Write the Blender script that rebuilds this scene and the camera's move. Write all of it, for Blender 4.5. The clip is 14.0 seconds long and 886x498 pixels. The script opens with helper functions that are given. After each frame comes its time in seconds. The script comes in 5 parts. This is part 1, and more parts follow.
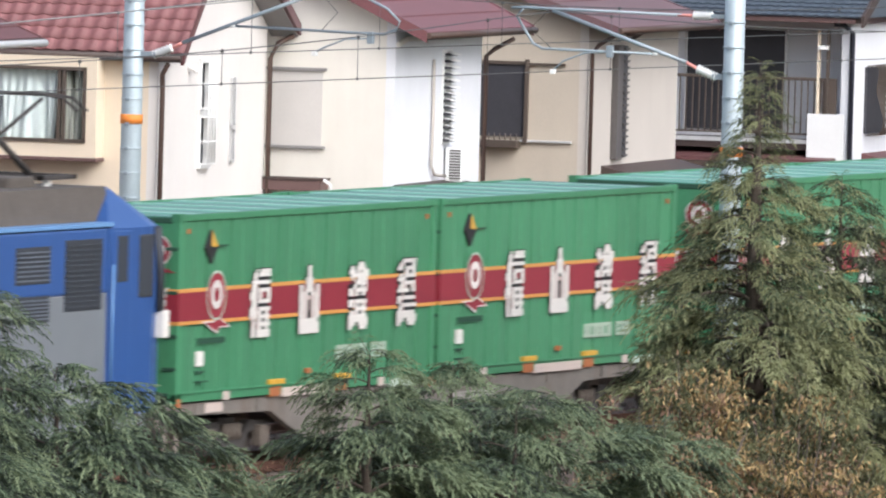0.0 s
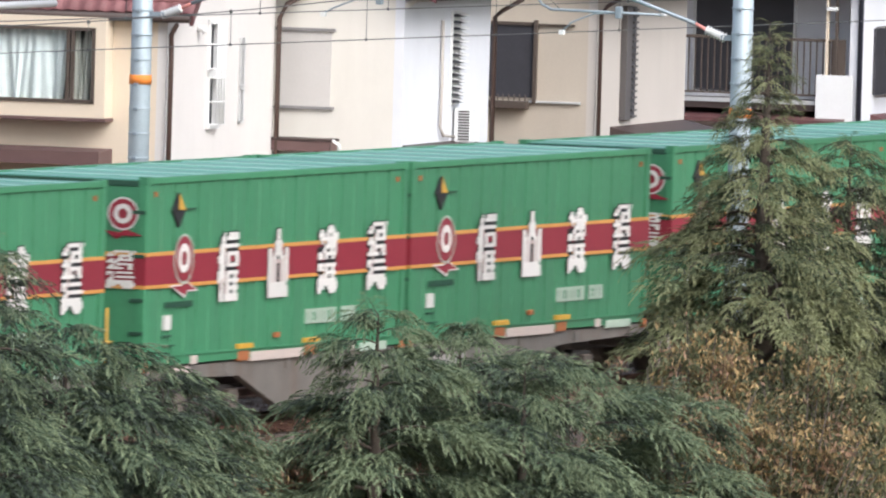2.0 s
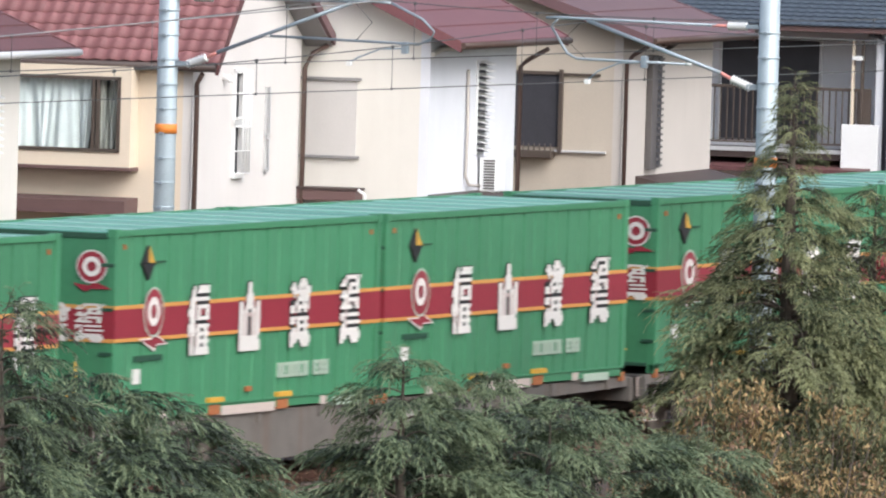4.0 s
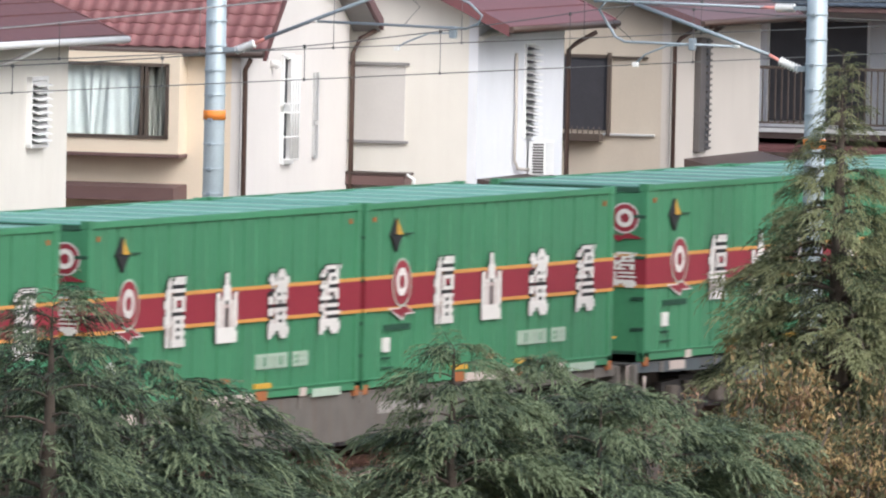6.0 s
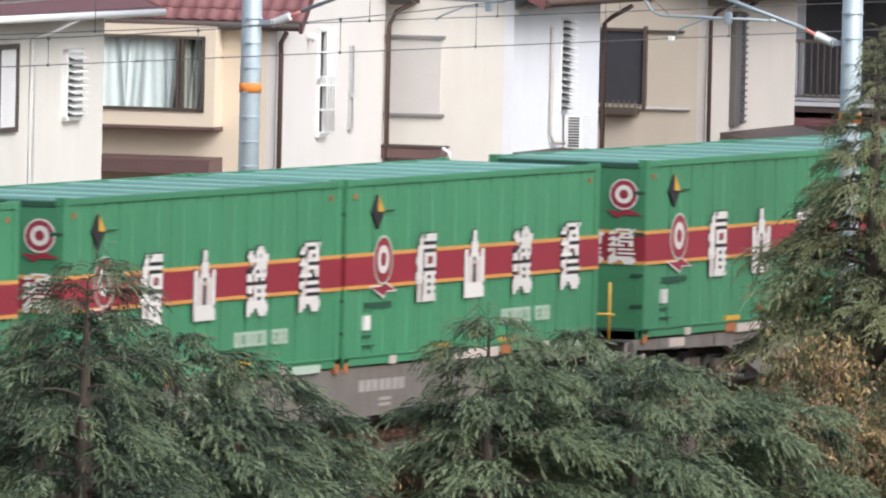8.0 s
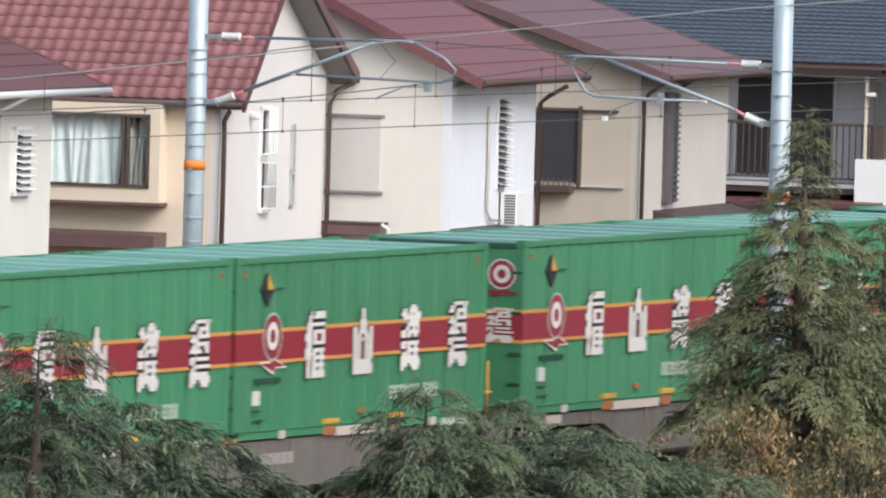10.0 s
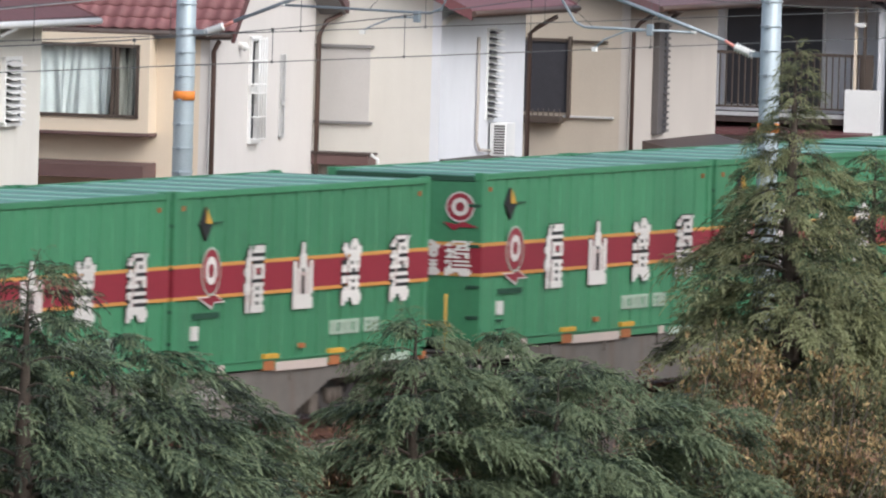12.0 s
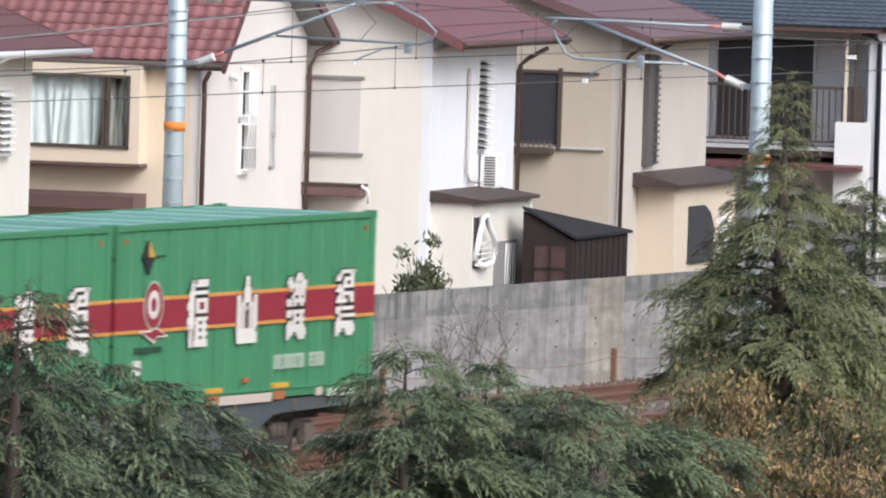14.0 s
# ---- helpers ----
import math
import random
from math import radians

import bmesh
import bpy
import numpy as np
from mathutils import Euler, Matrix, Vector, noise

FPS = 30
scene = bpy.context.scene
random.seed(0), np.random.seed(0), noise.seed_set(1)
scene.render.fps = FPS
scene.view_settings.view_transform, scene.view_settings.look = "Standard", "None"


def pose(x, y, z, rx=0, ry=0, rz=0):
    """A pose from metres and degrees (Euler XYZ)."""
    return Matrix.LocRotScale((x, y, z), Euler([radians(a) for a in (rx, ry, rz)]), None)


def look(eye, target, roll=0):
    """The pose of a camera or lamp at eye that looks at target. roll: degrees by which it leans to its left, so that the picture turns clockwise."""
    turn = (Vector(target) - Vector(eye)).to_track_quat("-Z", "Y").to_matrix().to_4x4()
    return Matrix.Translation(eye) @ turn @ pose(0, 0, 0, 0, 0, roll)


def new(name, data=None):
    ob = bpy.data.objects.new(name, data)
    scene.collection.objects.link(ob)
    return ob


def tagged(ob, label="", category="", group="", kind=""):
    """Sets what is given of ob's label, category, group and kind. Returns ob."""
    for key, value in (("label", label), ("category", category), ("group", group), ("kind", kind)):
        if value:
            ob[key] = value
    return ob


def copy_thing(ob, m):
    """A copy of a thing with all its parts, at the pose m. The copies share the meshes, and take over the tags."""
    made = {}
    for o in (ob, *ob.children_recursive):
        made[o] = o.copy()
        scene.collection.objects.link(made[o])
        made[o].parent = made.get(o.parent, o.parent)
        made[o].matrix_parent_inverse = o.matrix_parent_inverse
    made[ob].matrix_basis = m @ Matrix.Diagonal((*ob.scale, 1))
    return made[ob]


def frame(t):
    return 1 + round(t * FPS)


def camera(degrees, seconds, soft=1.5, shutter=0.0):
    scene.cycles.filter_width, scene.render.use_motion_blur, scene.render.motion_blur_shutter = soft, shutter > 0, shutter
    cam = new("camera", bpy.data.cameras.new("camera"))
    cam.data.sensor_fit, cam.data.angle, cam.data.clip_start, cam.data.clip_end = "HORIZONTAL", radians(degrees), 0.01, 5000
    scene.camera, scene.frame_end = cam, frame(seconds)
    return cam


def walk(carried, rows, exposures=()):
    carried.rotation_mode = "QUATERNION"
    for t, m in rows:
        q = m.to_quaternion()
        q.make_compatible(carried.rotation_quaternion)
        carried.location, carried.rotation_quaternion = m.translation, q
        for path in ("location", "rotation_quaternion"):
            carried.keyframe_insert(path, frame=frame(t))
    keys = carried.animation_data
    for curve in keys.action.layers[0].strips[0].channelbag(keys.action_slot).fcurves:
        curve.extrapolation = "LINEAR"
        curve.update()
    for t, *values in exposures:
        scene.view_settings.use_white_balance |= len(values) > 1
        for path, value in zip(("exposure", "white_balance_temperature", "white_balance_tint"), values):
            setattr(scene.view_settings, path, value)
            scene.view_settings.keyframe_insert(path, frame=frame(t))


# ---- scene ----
import itertools

# camera: a long lens on a high spot, held in the hand; the x axis runs along the track, z = 0 is the rail top
EYE = Vector((-175.277, -73.176, 10.614))
cam = camera(3.704, 14.0, soft=2.1, shutter=0.2)


def aim(turn, tilt, lean, back):
    a, b = radians(turn), radians(tilt)
    way = Vector((math.sin(a) * math.cos(b), math.cos(a) * math.cos(b), math.sin(b)))
    eye = EYE - back * way
    return look(eye, eye + way * 100, lean)


# seconds, heading from +y towards +x, tilt, lean, metres stepped back
PATH = [
    (0.0, 68.114, -2.256, 1.612, 0.00),
    (0.5, 68.223, -2.247, 1.623, 0.00),
    (1.0, 68.138, -2.324, 1.682, 0.00),
    (1.5, 68.063, -2.367, 1.571, 0.00),
    (2.0, 68.082, -2.421, 1.668, 0.00),
    (2.5, 68.086, -2.378, 1.701, 0.00),
    (3.0, 68.013, -2.256, 1.731, 0.00),
    (5.3, 67.777, -2.267, 1.454, 0.00),
    (5.5, 67.736, -2.323, 1.224, 0.00),
    (6.0, 67.764, -2.289, 1.215, 0.00),
    (6.5, 67.912, -2.218, 1.284, 0.00),
    (7.0, 67.977, -2.161, 1.098, 0.00),
    (7.5, 67.816, -2.281, 1.413, 0.00),
    (8.0, 67.618, -2.404, 1.338, 0.00),
    (8.5, 67.585, -2.437, 1.729, 0.00),
    (9.0, 67.737, -2.232, 1.696, 5.70),
    (9.2, 67.846, -2.115, 1.700, 5.60),
    (11.3, 67.866, -2.104, 1.500, 5.40),
    (11.5, 67.884, -2.141, 1.650, 5.40),
    (12.0, 67.926, -2.376, 1.620, 5.40),
    (12.5, 67.974, -2.424, 1.900, 5.40),
    (13.0, 68.000, -2.291, 1.850, 5.40),
    (13.5, 67.991, -2.276, 2.000, 5.40),
    (14.0, 67.964, -2.241, 1.740, 5.40),
]
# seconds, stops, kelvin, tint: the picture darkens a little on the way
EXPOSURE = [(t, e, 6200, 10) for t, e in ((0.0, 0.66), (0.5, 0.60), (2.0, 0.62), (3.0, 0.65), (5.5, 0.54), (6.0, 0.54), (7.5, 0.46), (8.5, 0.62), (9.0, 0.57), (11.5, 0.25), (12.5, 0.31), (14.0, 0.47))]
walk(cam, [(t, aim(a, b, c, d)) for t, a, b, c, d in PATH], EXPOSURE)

# ---- light: bright overcast ----
world = bpy.data.worlds.new("world")
scene.world = world
world.use_nodes = True
wn = world.node_tree
sky = wn.nodes.new("ShaderNodeTexSky")
sky.sky_type, sky.sun_disc = "NISHITA", False
sky.sun_elevation, sky.sun_rotation, sky.altitude = radians(39), radians(211), 50
sky.air_density, sky.dust_density, sky.ozone_density = 1.0, 4.0, 1.5
grey = wn.nodes.new("ShaderNodeHueSaturation")
grey.inputs["Saturation"].default_value = 0.62
wn.links.new(sky.outputs[0], grey.inputs["Color"])
wn.links.new(grey.outputs[0], wn.nodes["Background"].inputs[0])
wn.nodes["Background"].inputs[1].default_value = 0.15
sun_lamp = bpy.data.lights.new("sun", "SUN")
sun_lamp.energy, sun_lamp.angle, sun_lamp.color = 1.35, radians(40), (1.0, 0.985, 0.96)
sun = new("sun", sun_lamp)
# the sun stands behind the camera, to its side
sun.matrix_world = look((-52, -88, 84), (0, 0, 0))


# ---- materials ----
def mat(name, color, rough=0.7, metal=0.0, var=0.12, scale=3.0, fine=40.0, bump=0.15, dist=0.01, rand=0.0, island=0.0,
        streak=0.0, streak_color=(0.1, 0.09, 0.08), spec=0.5, trans=0.0, blotch=0.0, blotch_color=(0.12, 0.117, 0.113), stretch=None):
    m = bpy.data.materials.new(name)
    m.use_nodes = True
    nt = m.node_tree
    b = nt.nodes["Principled BSDF"]
    b.inputs["Roughness"].default_value, b.inputs["Metallic"].default_value = rough, metal
    b.inputs["Specular IOR Level"].default_value = spec
    tc = nt.nodes.new("ShaderNodeTexCoord")
    where = tc.outputs["Object"]
    if stretch:
        st = nt.nodes.new("ShaderNodeMapping")
        st.inputs["Scale"].default_value = stretch
        nt.links.new(where, st.inputs[0])
        where = st.outputs[0]
    n1 = nt.nodes.new("ShaderNodeTexNoise")
    n1.inputs["Scale"].default_value, n1.inputs["Detail"].default_value = scale, 6
    n2 = nt.nodes.new("ShaderNodeTexNoise")
    n2.inputs["Scale"].default_value, n2.inputs["Detail"].default_value = fine, 4
    for n in (n1, n2):
        nt.links.new(where, n.inputs["Vector"])
    add = nt.nodes.new("ShaderNodeMath")
    add.operation = "ADD"
    nt.links.new(n1.outputs[0], add.inputs[0])
    nt.links.new(n2.outputs[0], add.inputs[1])
    rng = nt.nodes.new("ShaderNodeMapRange")
    rng.inputs["From Min"].default_value, rng.inputs["From Max"].default_value = 0.6, 1.4
    rng.inputs["To Min"].default_value, rng.inputs["To Max"].default_value = 1 - var, 1 + var
    nt.links.new(add.outputs[0], rng.inputs["Value"])
    last = rng.outputs[0]
    if rand or island:
        if island:
            src = nt.nodes.new("ShaderNodeNewGeometry").outputs["Random Per Island"]
        else:
            src = nt.nodes.new("ShaderNodeObjectInfo").outputs["Random"]
        r2 = nt.nodes.new("ShaderNodeMapRange")
        r2.inputs["To Min"].default_value, r2.inputs["To Max"].default_value = 1 - (rand or island), 1 + (rand or island)
        nt.links.new(src, r2.inputs["Value"])
        mul = nt.nodes.new("ShaderNodeMath")
        mul.operation = "MULTIPLY"
        nt.links.new(last, mul.inputs[0])
        nt.links.new(r2.outputs[0], mul.inputs[1])
        last = mul.outputs[0]
    hsv = nt.nodes.new("ShaderNodeHueSaturation")
    hsv.inputs["Color"].default_value = (*color, 1)
    nt.links.new(last, hsv.inputs["Value"])
    out = hsv.outputs[0]
    if streak:
        mp = nt.nodes.new("ShaderNodeMapping")
        mp.inputs["Scale"].default_value = (2.8, 2.8, 0.32)
        ns = nt.nodes.new("ShaderNodeTexNoise")
        ns.inputs["Scale"].default_value, ns.inputs["Detail"].default_value = 1.2, 5
        nt.links.new(where, mp.inputs[0])
        nt.links.new(mp.outputs[0], ns.inputs["Vector"])
        rs = nt.nodes.new("ShaderNodeMapRange")
        rs.inputs["From Min"].default_value, rs.inputs["From Max"].default_value = 0.5, 0.75
        rs.inputs["To Max"].default_value = streak
        nt.links.new(ns.outputs[0], rs.inputs["Value"])
        mx = nt.nodes.new("ShaderNodeMixRGB")
        mx.inputs[2].default_value = (*streak_color, 1)
        nt.links.new(rs.outputs[0], mx.inputs[0])
        nt.links.new(out, mx.inputs[1])
        out = mx.outputs[0]
    if blotch:
        mb = nt.nodes.new("ShaderNodeMapping")
        mb.inputs["Scale"].default_value = (1.0, 1.0, 0.6)
        nb = nt.nodes.new("ShaderNodeTexNoise")
        nb.inputs["Scale"].default_value, nb.inputs["Detail"].default_value, nb.inputs["Roughness"].default_value = 1.5, 8, 0.65
        nt.links.new(where, mb.inputs[0])
        nt.links.new(mb.outputs[0], nb.inputs["Vector"])
        rb = nt.nodes.new("ShaderNodeMapRange")
        rb.inputs["From Min"].default_value, rb.inputs["From Max"].default_value = 0.44, 0.66
        rb.inputs["To Max"].default_value = blotch
        nt.links.new(nb.outputs[0], rb.inputs["Value"])
        mxb = nt.nodes.new("ShaderNodeMixRGB")
        mxb.inputs[2].default_value = (*blotch_color, 1)
        nt.links.new(rb.outputs[0], mxb.inputs[0])
        nt.links.new(out, mxb.inputs[1])
        out = mxb.outputs[0]
    nt.links.new(out, b.inputs["Base Color"])
    if bump:
        bp = nt.nodes.new("ShaderNodeBump")
        bp.inputs["Strength"].default_value, bp.inputs["Distance"].default_value = bump, dist
        nt.links.new(n2.outputs[0], bp.inputs["Height"])
        nt.links.new(bp.outputs[0], b.inputs["Normal"])
    if trans:
        tr = nt.nodes.new("ShaderNodeBsdfTranslucent")
        nt.links.new(out, tr.inputs[0])
        ms = nt.nodes.new("ShaderNodeMixShader")
        ms.inputs[0].default_value = trans
        nt.links.new(b.outputs[0], ms.inputs[1])
        nt.links.new(tr.outputs[0], ms.inputs[2])
        nt.links.new(ms.outputs[0], nt.nodes["Material Output"].inputs[0])
    return m


def glass_mat(name, tint):
    m = bpy.data.materials.new(name)
    m.use_nodes = True
    b = m.node_tree.nodes["Principled BSDF"]
    b.inputs["Base Color"].default_value = (*tint, 1)
    b.inputs["Roughness"].default_value = 0.05
    b.inputs["Transmission Weight"].default_value = 1.0
    b.inputs["IOR"].default_value = 1.1
    return m


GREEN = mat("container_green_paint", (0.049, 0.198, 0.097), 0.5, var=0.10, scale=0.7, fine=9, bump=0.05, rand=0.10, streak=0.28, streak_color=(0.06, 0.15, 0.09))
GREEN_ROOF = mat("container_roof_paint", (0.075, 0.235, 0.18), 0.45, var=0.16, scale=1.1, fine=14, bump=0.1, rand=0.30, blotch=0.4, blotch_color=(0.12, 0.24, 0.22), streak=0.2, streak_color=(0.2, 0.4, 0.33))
ROOF_SHEEN = mat("roof_sheen_pale", (0.22, 0.42, 0.35), 0.4, var=0.15, scale=2)
GREEN_DARK = mat("dark_green_recess", (0.015, 0.06, 0.035), 0.7)
RED = mat("stripe_red", (0.225, 0.02, 0.034), 0.5, var=0.08, scale=1.5, fine=12, bump=0.03, rand=0.10)
ORANGE = mat("stripe_orange", (0.52, 0.25, 0.065), 0.5, var=0.06)
WHITE = mat("marking_white", (0.6, 0.58, 0.55), 0.5, rand=0.10, var=0.08, scale=5)
PALE = mat("marking_pale_green", (0.36, 0.44, 0.36), 0.6, var=0.12, scale=6)
FADED = mat("marking_faded", (0.42, 0.33, 0.31), 0.6, var=0.15, scale=6)
BLACK = mat("marking_black", (0.015, 0.015, 0.016), 0.6)
YELLOW = mat("safety_yellow", (0.55, 0.31, 0.04), 0.5, var=0.1)
RUST = mat("rust_orange_steel", (0.33, 0.115, 0.04), 0.7, var=0.3, scale=8)
PLATE = mat("pale_plate", (0.5, 0.42, 0.38), 0.5, var=0.1, scale=6)
WAGON = mat("wagon_grey_steel", (0.15, 0.135, 0.12), 0.65, var=0.25, scale=3, rand=0.15, streak=0.5, streak_color=(0.12, 0.075, 0.05))
WAGON_B = mat("wagon_blue_grey_steel", (0.07, 0.085, 0.092), 0.6, var=0.2, scale=3, rand=0.1, streak=0.4, streak_color=(0.1, 0.08, 0.065))
DATA = mat("data_plate_grey", (0.30, 0.28, 0.26), 0.6, var=0.2, scale=8)
WAGON_D = mat("underframe_dark", (0.045, 0.04, 0.038), 0.8, var=0.3, scale=6)
BRAKE = mat("bogie_brown_dust", (0.11, 0.09, 0.075), 0.85, var=0.3, scale=6)
LBLUE = mat("loco_blue", (0.026, 0.078, 0.245), 0.35, var=0.08, scale=1.5)
LGREY = mat("loco_grey", (0.155, 0.17, 0.19), 0.45, var=0.08, scale=2)
LDARK = mat("loco_louvre_dark", (0.03, 0.035, 0.045), 0.6)
LSLAT = mat("loco_slat_grey", (0.10, 0.115, 0.14), 0.5)
LROOF = mat("loco_roof_dust", (0.085, 0.072, 0.062), 0.85, var=0.25, scale=3)
LSKIN = mat("loco_light_blue", (0.12, 0.25, 0.47), 0.4, var=0.06)
POLE = mat("galvanised_pole", (0.42, 0.49, 0.53), 0.5, metal=0.25, var=0.10, scale=4, streak=0.25, streak_color=(0.3, 0.36, 0.4))
BAND = mat("orange_band", (0.80, 0.25, 0.04), 0.6)
STEEL = mat("cantilever_steel", (0.30, 0.35, 0.39), 0.45, metal=0.3, var=0.1)
PORC = mat("porcelain_white", (0.82, 0.82, 0.80), 0.25, var=0.04)
PINK = mat("insulator_pink", (0.75, 0.30, 0.26), 0.5)
WIRE = mat("wire_dark", (0.10, 0.10, 0.10), 0.5, metal=0.4)
WIRE_L = mat("wire_light", (0.34, 0.34, 0.34), 0.5, metal=0.4)
CREAM = mat("stucco_cream", (0.71, 0.605, 0.475), 0.9, var=0.06, scale=0.9, fine=60, bump=0.3, streak=0.08, streak_color=(0.5, 0.42, 0.33))
CREAM_W = mat("stucco_pale_cream", (0.72, 0.69, 0.63), 0.9, var=0.06, scale=0.8, fine=60, bump=0.3, blotch=0.12, blotch_color=(0.55, 0.51, 0.45), streak=0.12, streak_color=(0.55, 0.50, 0.44))
PINKW = mat("stucco_pinkish_white", (0.68, 0.645, 0.615), 0.9, var=0.05, scale=0.8, fine=60, bump=0.3, streak=0.10, streak_color=(0.52, 0.47, 0.43))
BEIGE = mat("stucco_beige", (0.5, 0.435, 0.355), 0.9, var=0.07, scale=0.8, fine=60, bump=0.3, blotch=0.15, blotch_color=(0.38, 0.33, 0.27), streak=0.14, streak_color=(0.38, 0.32, 0.26))
BEIGE_L = mat("stucco_light_beige", (0.53, 0.485, 0.44), 0.9, var=0.06, scale=0.8, fine=60, bump=0.3, streak=0.10, streak_color=(0.4, 0.36, 0.32))
ANNEX = mat("stucco_warm_cream", (0.62, 0.53, 0.42), 0.9, var=0.06, scale=0.8, fine=60, bump=0.3, streak=0.1, streak_color=(0.45, 0.38, 0.3))
WHITEW = mat("stucco_white_sky_tint", (0.72, 0.73, 0.76), 0.9, var=0.05, scale=0.8, fine=60, bump=0.3, blotch=0.10, blotch_color=(0.5, 0.5, 0.52), streak=0.10, streak_color=(0.55, 0.56, 0.58))
TILE = mat("roof_tile_red", (0.235, 0.098, 0.098), 0.55, var=0.14, scale=4, fine=30, bump=0.2, rand=0.13)
SHEET = mat("roof_sheet_red", (0.165, 0.063, 0.068), 0.5, var=0.10, scale=1.2, fine=20, bump=0.1, streak=0.2, streak_color=(0.16, 0.07, 0.065))
SHEET_B = mat("roof_sheet_brown", (0.145, 0.08, 0.085), 0.55, var=0.10, scale=1.2, fine=20, bump=0.1)
SLATE = mat("roof_slate_maroon", (0.125, 0.05, 0.05), 0.6, var=0.15, scale=3)
BLUETILE = mat("roof_tile_navy", (0.062, 0.078, 0.10), 0.4, var=0.2, scale=5, rand=0.2)
FASCIA = mat("dark_brown_fascia", (0.06, 0.04, 0.035), 0.6, var=0.15)
MAROON = mat("maroon_fascia", (0.13, 0.075, 0.07), 0.6, var=0.12)
SOFFIT = mat("soffit_grey", (0.25, 0.24, 0.24), 0.8, var=0.08)
SHED = mat("shed_brown_metal", (0.030, 0.022, 0.021), 0.75, var=0.2, scale=2, spec=0.25)
SHED_GLASS = mat("shed_brown_pane", (0.075, 0.045, 0.042), 0.25, var=0.3, scale=5)
SHED_ROOF = mat("shed_roof_felt", (0.030, 0.029, 0.032), 0.95, var=0.25, scale=4, fine=60, bump=0.5, spec=0.15)
SOFFIT_D = mat("shutter_grey_brown", (0.10, 0.09, 0.088), 0.6, var=0.15)
BROWNPIPE = mat("downpipe_brown", (0.075, 0.045, 0.035), 0.5, var=0.15)
BLACKPIPE = mat("downpipe_navy", (0.02, 0.022, 0.035), 0.5)
FRAME_B = mat("window_frame_bronze", (0.11, 0.085, 0.07), 0.45, metal=0.3)
ALU = mat("aluminium_frame", (0.62, 0.62, 0.62), 0.4, metal=0.4)
WHITEP = mat("white_plastic", (0.80, 0.80, 0.79), 0.4, var=0.04)
CURTAIN = mat("curtain_white", (0.58, 0.62, 0.61), 0.9, var=0.12)
CURTAIN_G = mat("curtain_grey", (0.36, 0.36, 0.32), 0.9, var=0.08)
SHUTTER = mat("shutter_pale_grey", (0.57, 0.545, 0.52), 0.6, var=0.06, scale=1.5)
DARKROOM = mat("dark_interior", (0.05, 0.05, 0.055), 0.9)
DARKPANEL = mat("dark_shutter_and_shade", (0.042, 0.041, 0.048), 0.5, var=0.2)
GLASS = glass_mat("window_glass", (0.95, 0.98, 0.98))
def concrete_mat(name, color, stain, amount, light):
    """Cast concrete: cloudy lift marks, narrow rain streaks and pale lime runs."""
    m = mat(name, color, 0.95, var=0.22, scale=1.3, fine=18, bump=0.5, dist=0.02, rand=0.10, blotch=0.35, blotch_color=stain)
    nt = m.node_tree
    b = nt.nodes["Principled BSDF"]
    where = nt.nodes.new("ShaderNodeNewGeometry").outputs["Position"]
    out = b.inputs["Base Color"].links[0].from_socket
    for size, tint, lo, hi, most in (((2.6, 1.0, 0.30), stain, 0.46, 0.66, amount), ((7.5, 1.0, 0.8), stain, 0.54, 0.72, amount * 0.5), ((1.3, 1.0, 2.2), light, 0.52, 0.68, 0.4), ((1.6, 1.0, 2.0), stain, 0.54, 0.66, 0.5), ((5.0, 1.0, 0.35), light, 0.60, 0.74, 0.55), ((0.45, 1.0, 3.0), stain, 0.44, 0.66, 0.6)):
        mp = nt.nodes.new("ShaderNodeMapping")
        mp.inputs["Scale"].default_value = size
        mp.inputs["Location"].default_value = (size[0] * 3.1, 0, size[2] * 7.7)
        nz = nt.nodes.new("ShaderNodeTexNoise")
        nz.inputs["Scale"].default_value, nz.inputs["Detail"].default_value, nz.inputs["Roughness"].default_value = 1.0, 5, 0.6
        r = nt.nodes.new("ShaderNodeMapRange")
        r.inputs["From Min"].default_value, r.inputs["From Max"].default_value, r.inputs["To Max"].default_value = lo, hi, most
        mx = nt.nodes.new("ShaderNodeMixRGB")
        mx.inputs[2].default_value = (*tint, 1)
        nt.links.new(where, mp.inputs[0])
        nt.links.new(mp.outputs[0], nz.inputs["Vector"])
        nt.links.new(nz.outputs[0], r.inputs["Value"])
        nt.links.new(r.outputs[0], mx.inputs[0])
        nt.links.new(out, mx.inputs[1])
        out = mx.outputs[0]
    nt.links.new(out, b.inputs["Base Color"])
    return m


CONC = concrete_mat("cast_concrete", (0.30, 0.292, 0.292), (0.13, 0.127, 0.125), 0.55, (0.46, 0.44, 0.42))
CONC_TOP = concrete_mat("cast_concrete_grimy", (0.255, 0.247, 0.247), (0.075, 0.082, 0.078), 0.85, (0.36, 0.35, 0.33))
CONC_NEW = concrete_mat("cast_concrete_buff", (0.33, 0.305, 0.27), (0.16, 0.145, 0.125), 0.5, (0.44, 0.41, 0.36))
GROUND = mat("ground_soil", (0.16, 0.105, 0.07), 0.95, var=0.35, scale=0.8, fine=12, bump=0.6, dist=0.05)
BALLAST = mat("ballast_stone", (0.17, 0.125, 0.105), 0.95, var=0.3, scale=2, fine=30, bump=0.8, dist=0.04, island=0.35)
RAIL = mat("rail_rust", (0.17, 0.085, 0.06), 0.6, metal=0.3, var=0.2, scale=8)
SLEEPER = mat("sleeper_concrete", (0.22, 0.18, 0.155), 0.9, var=0.2, scale=5)
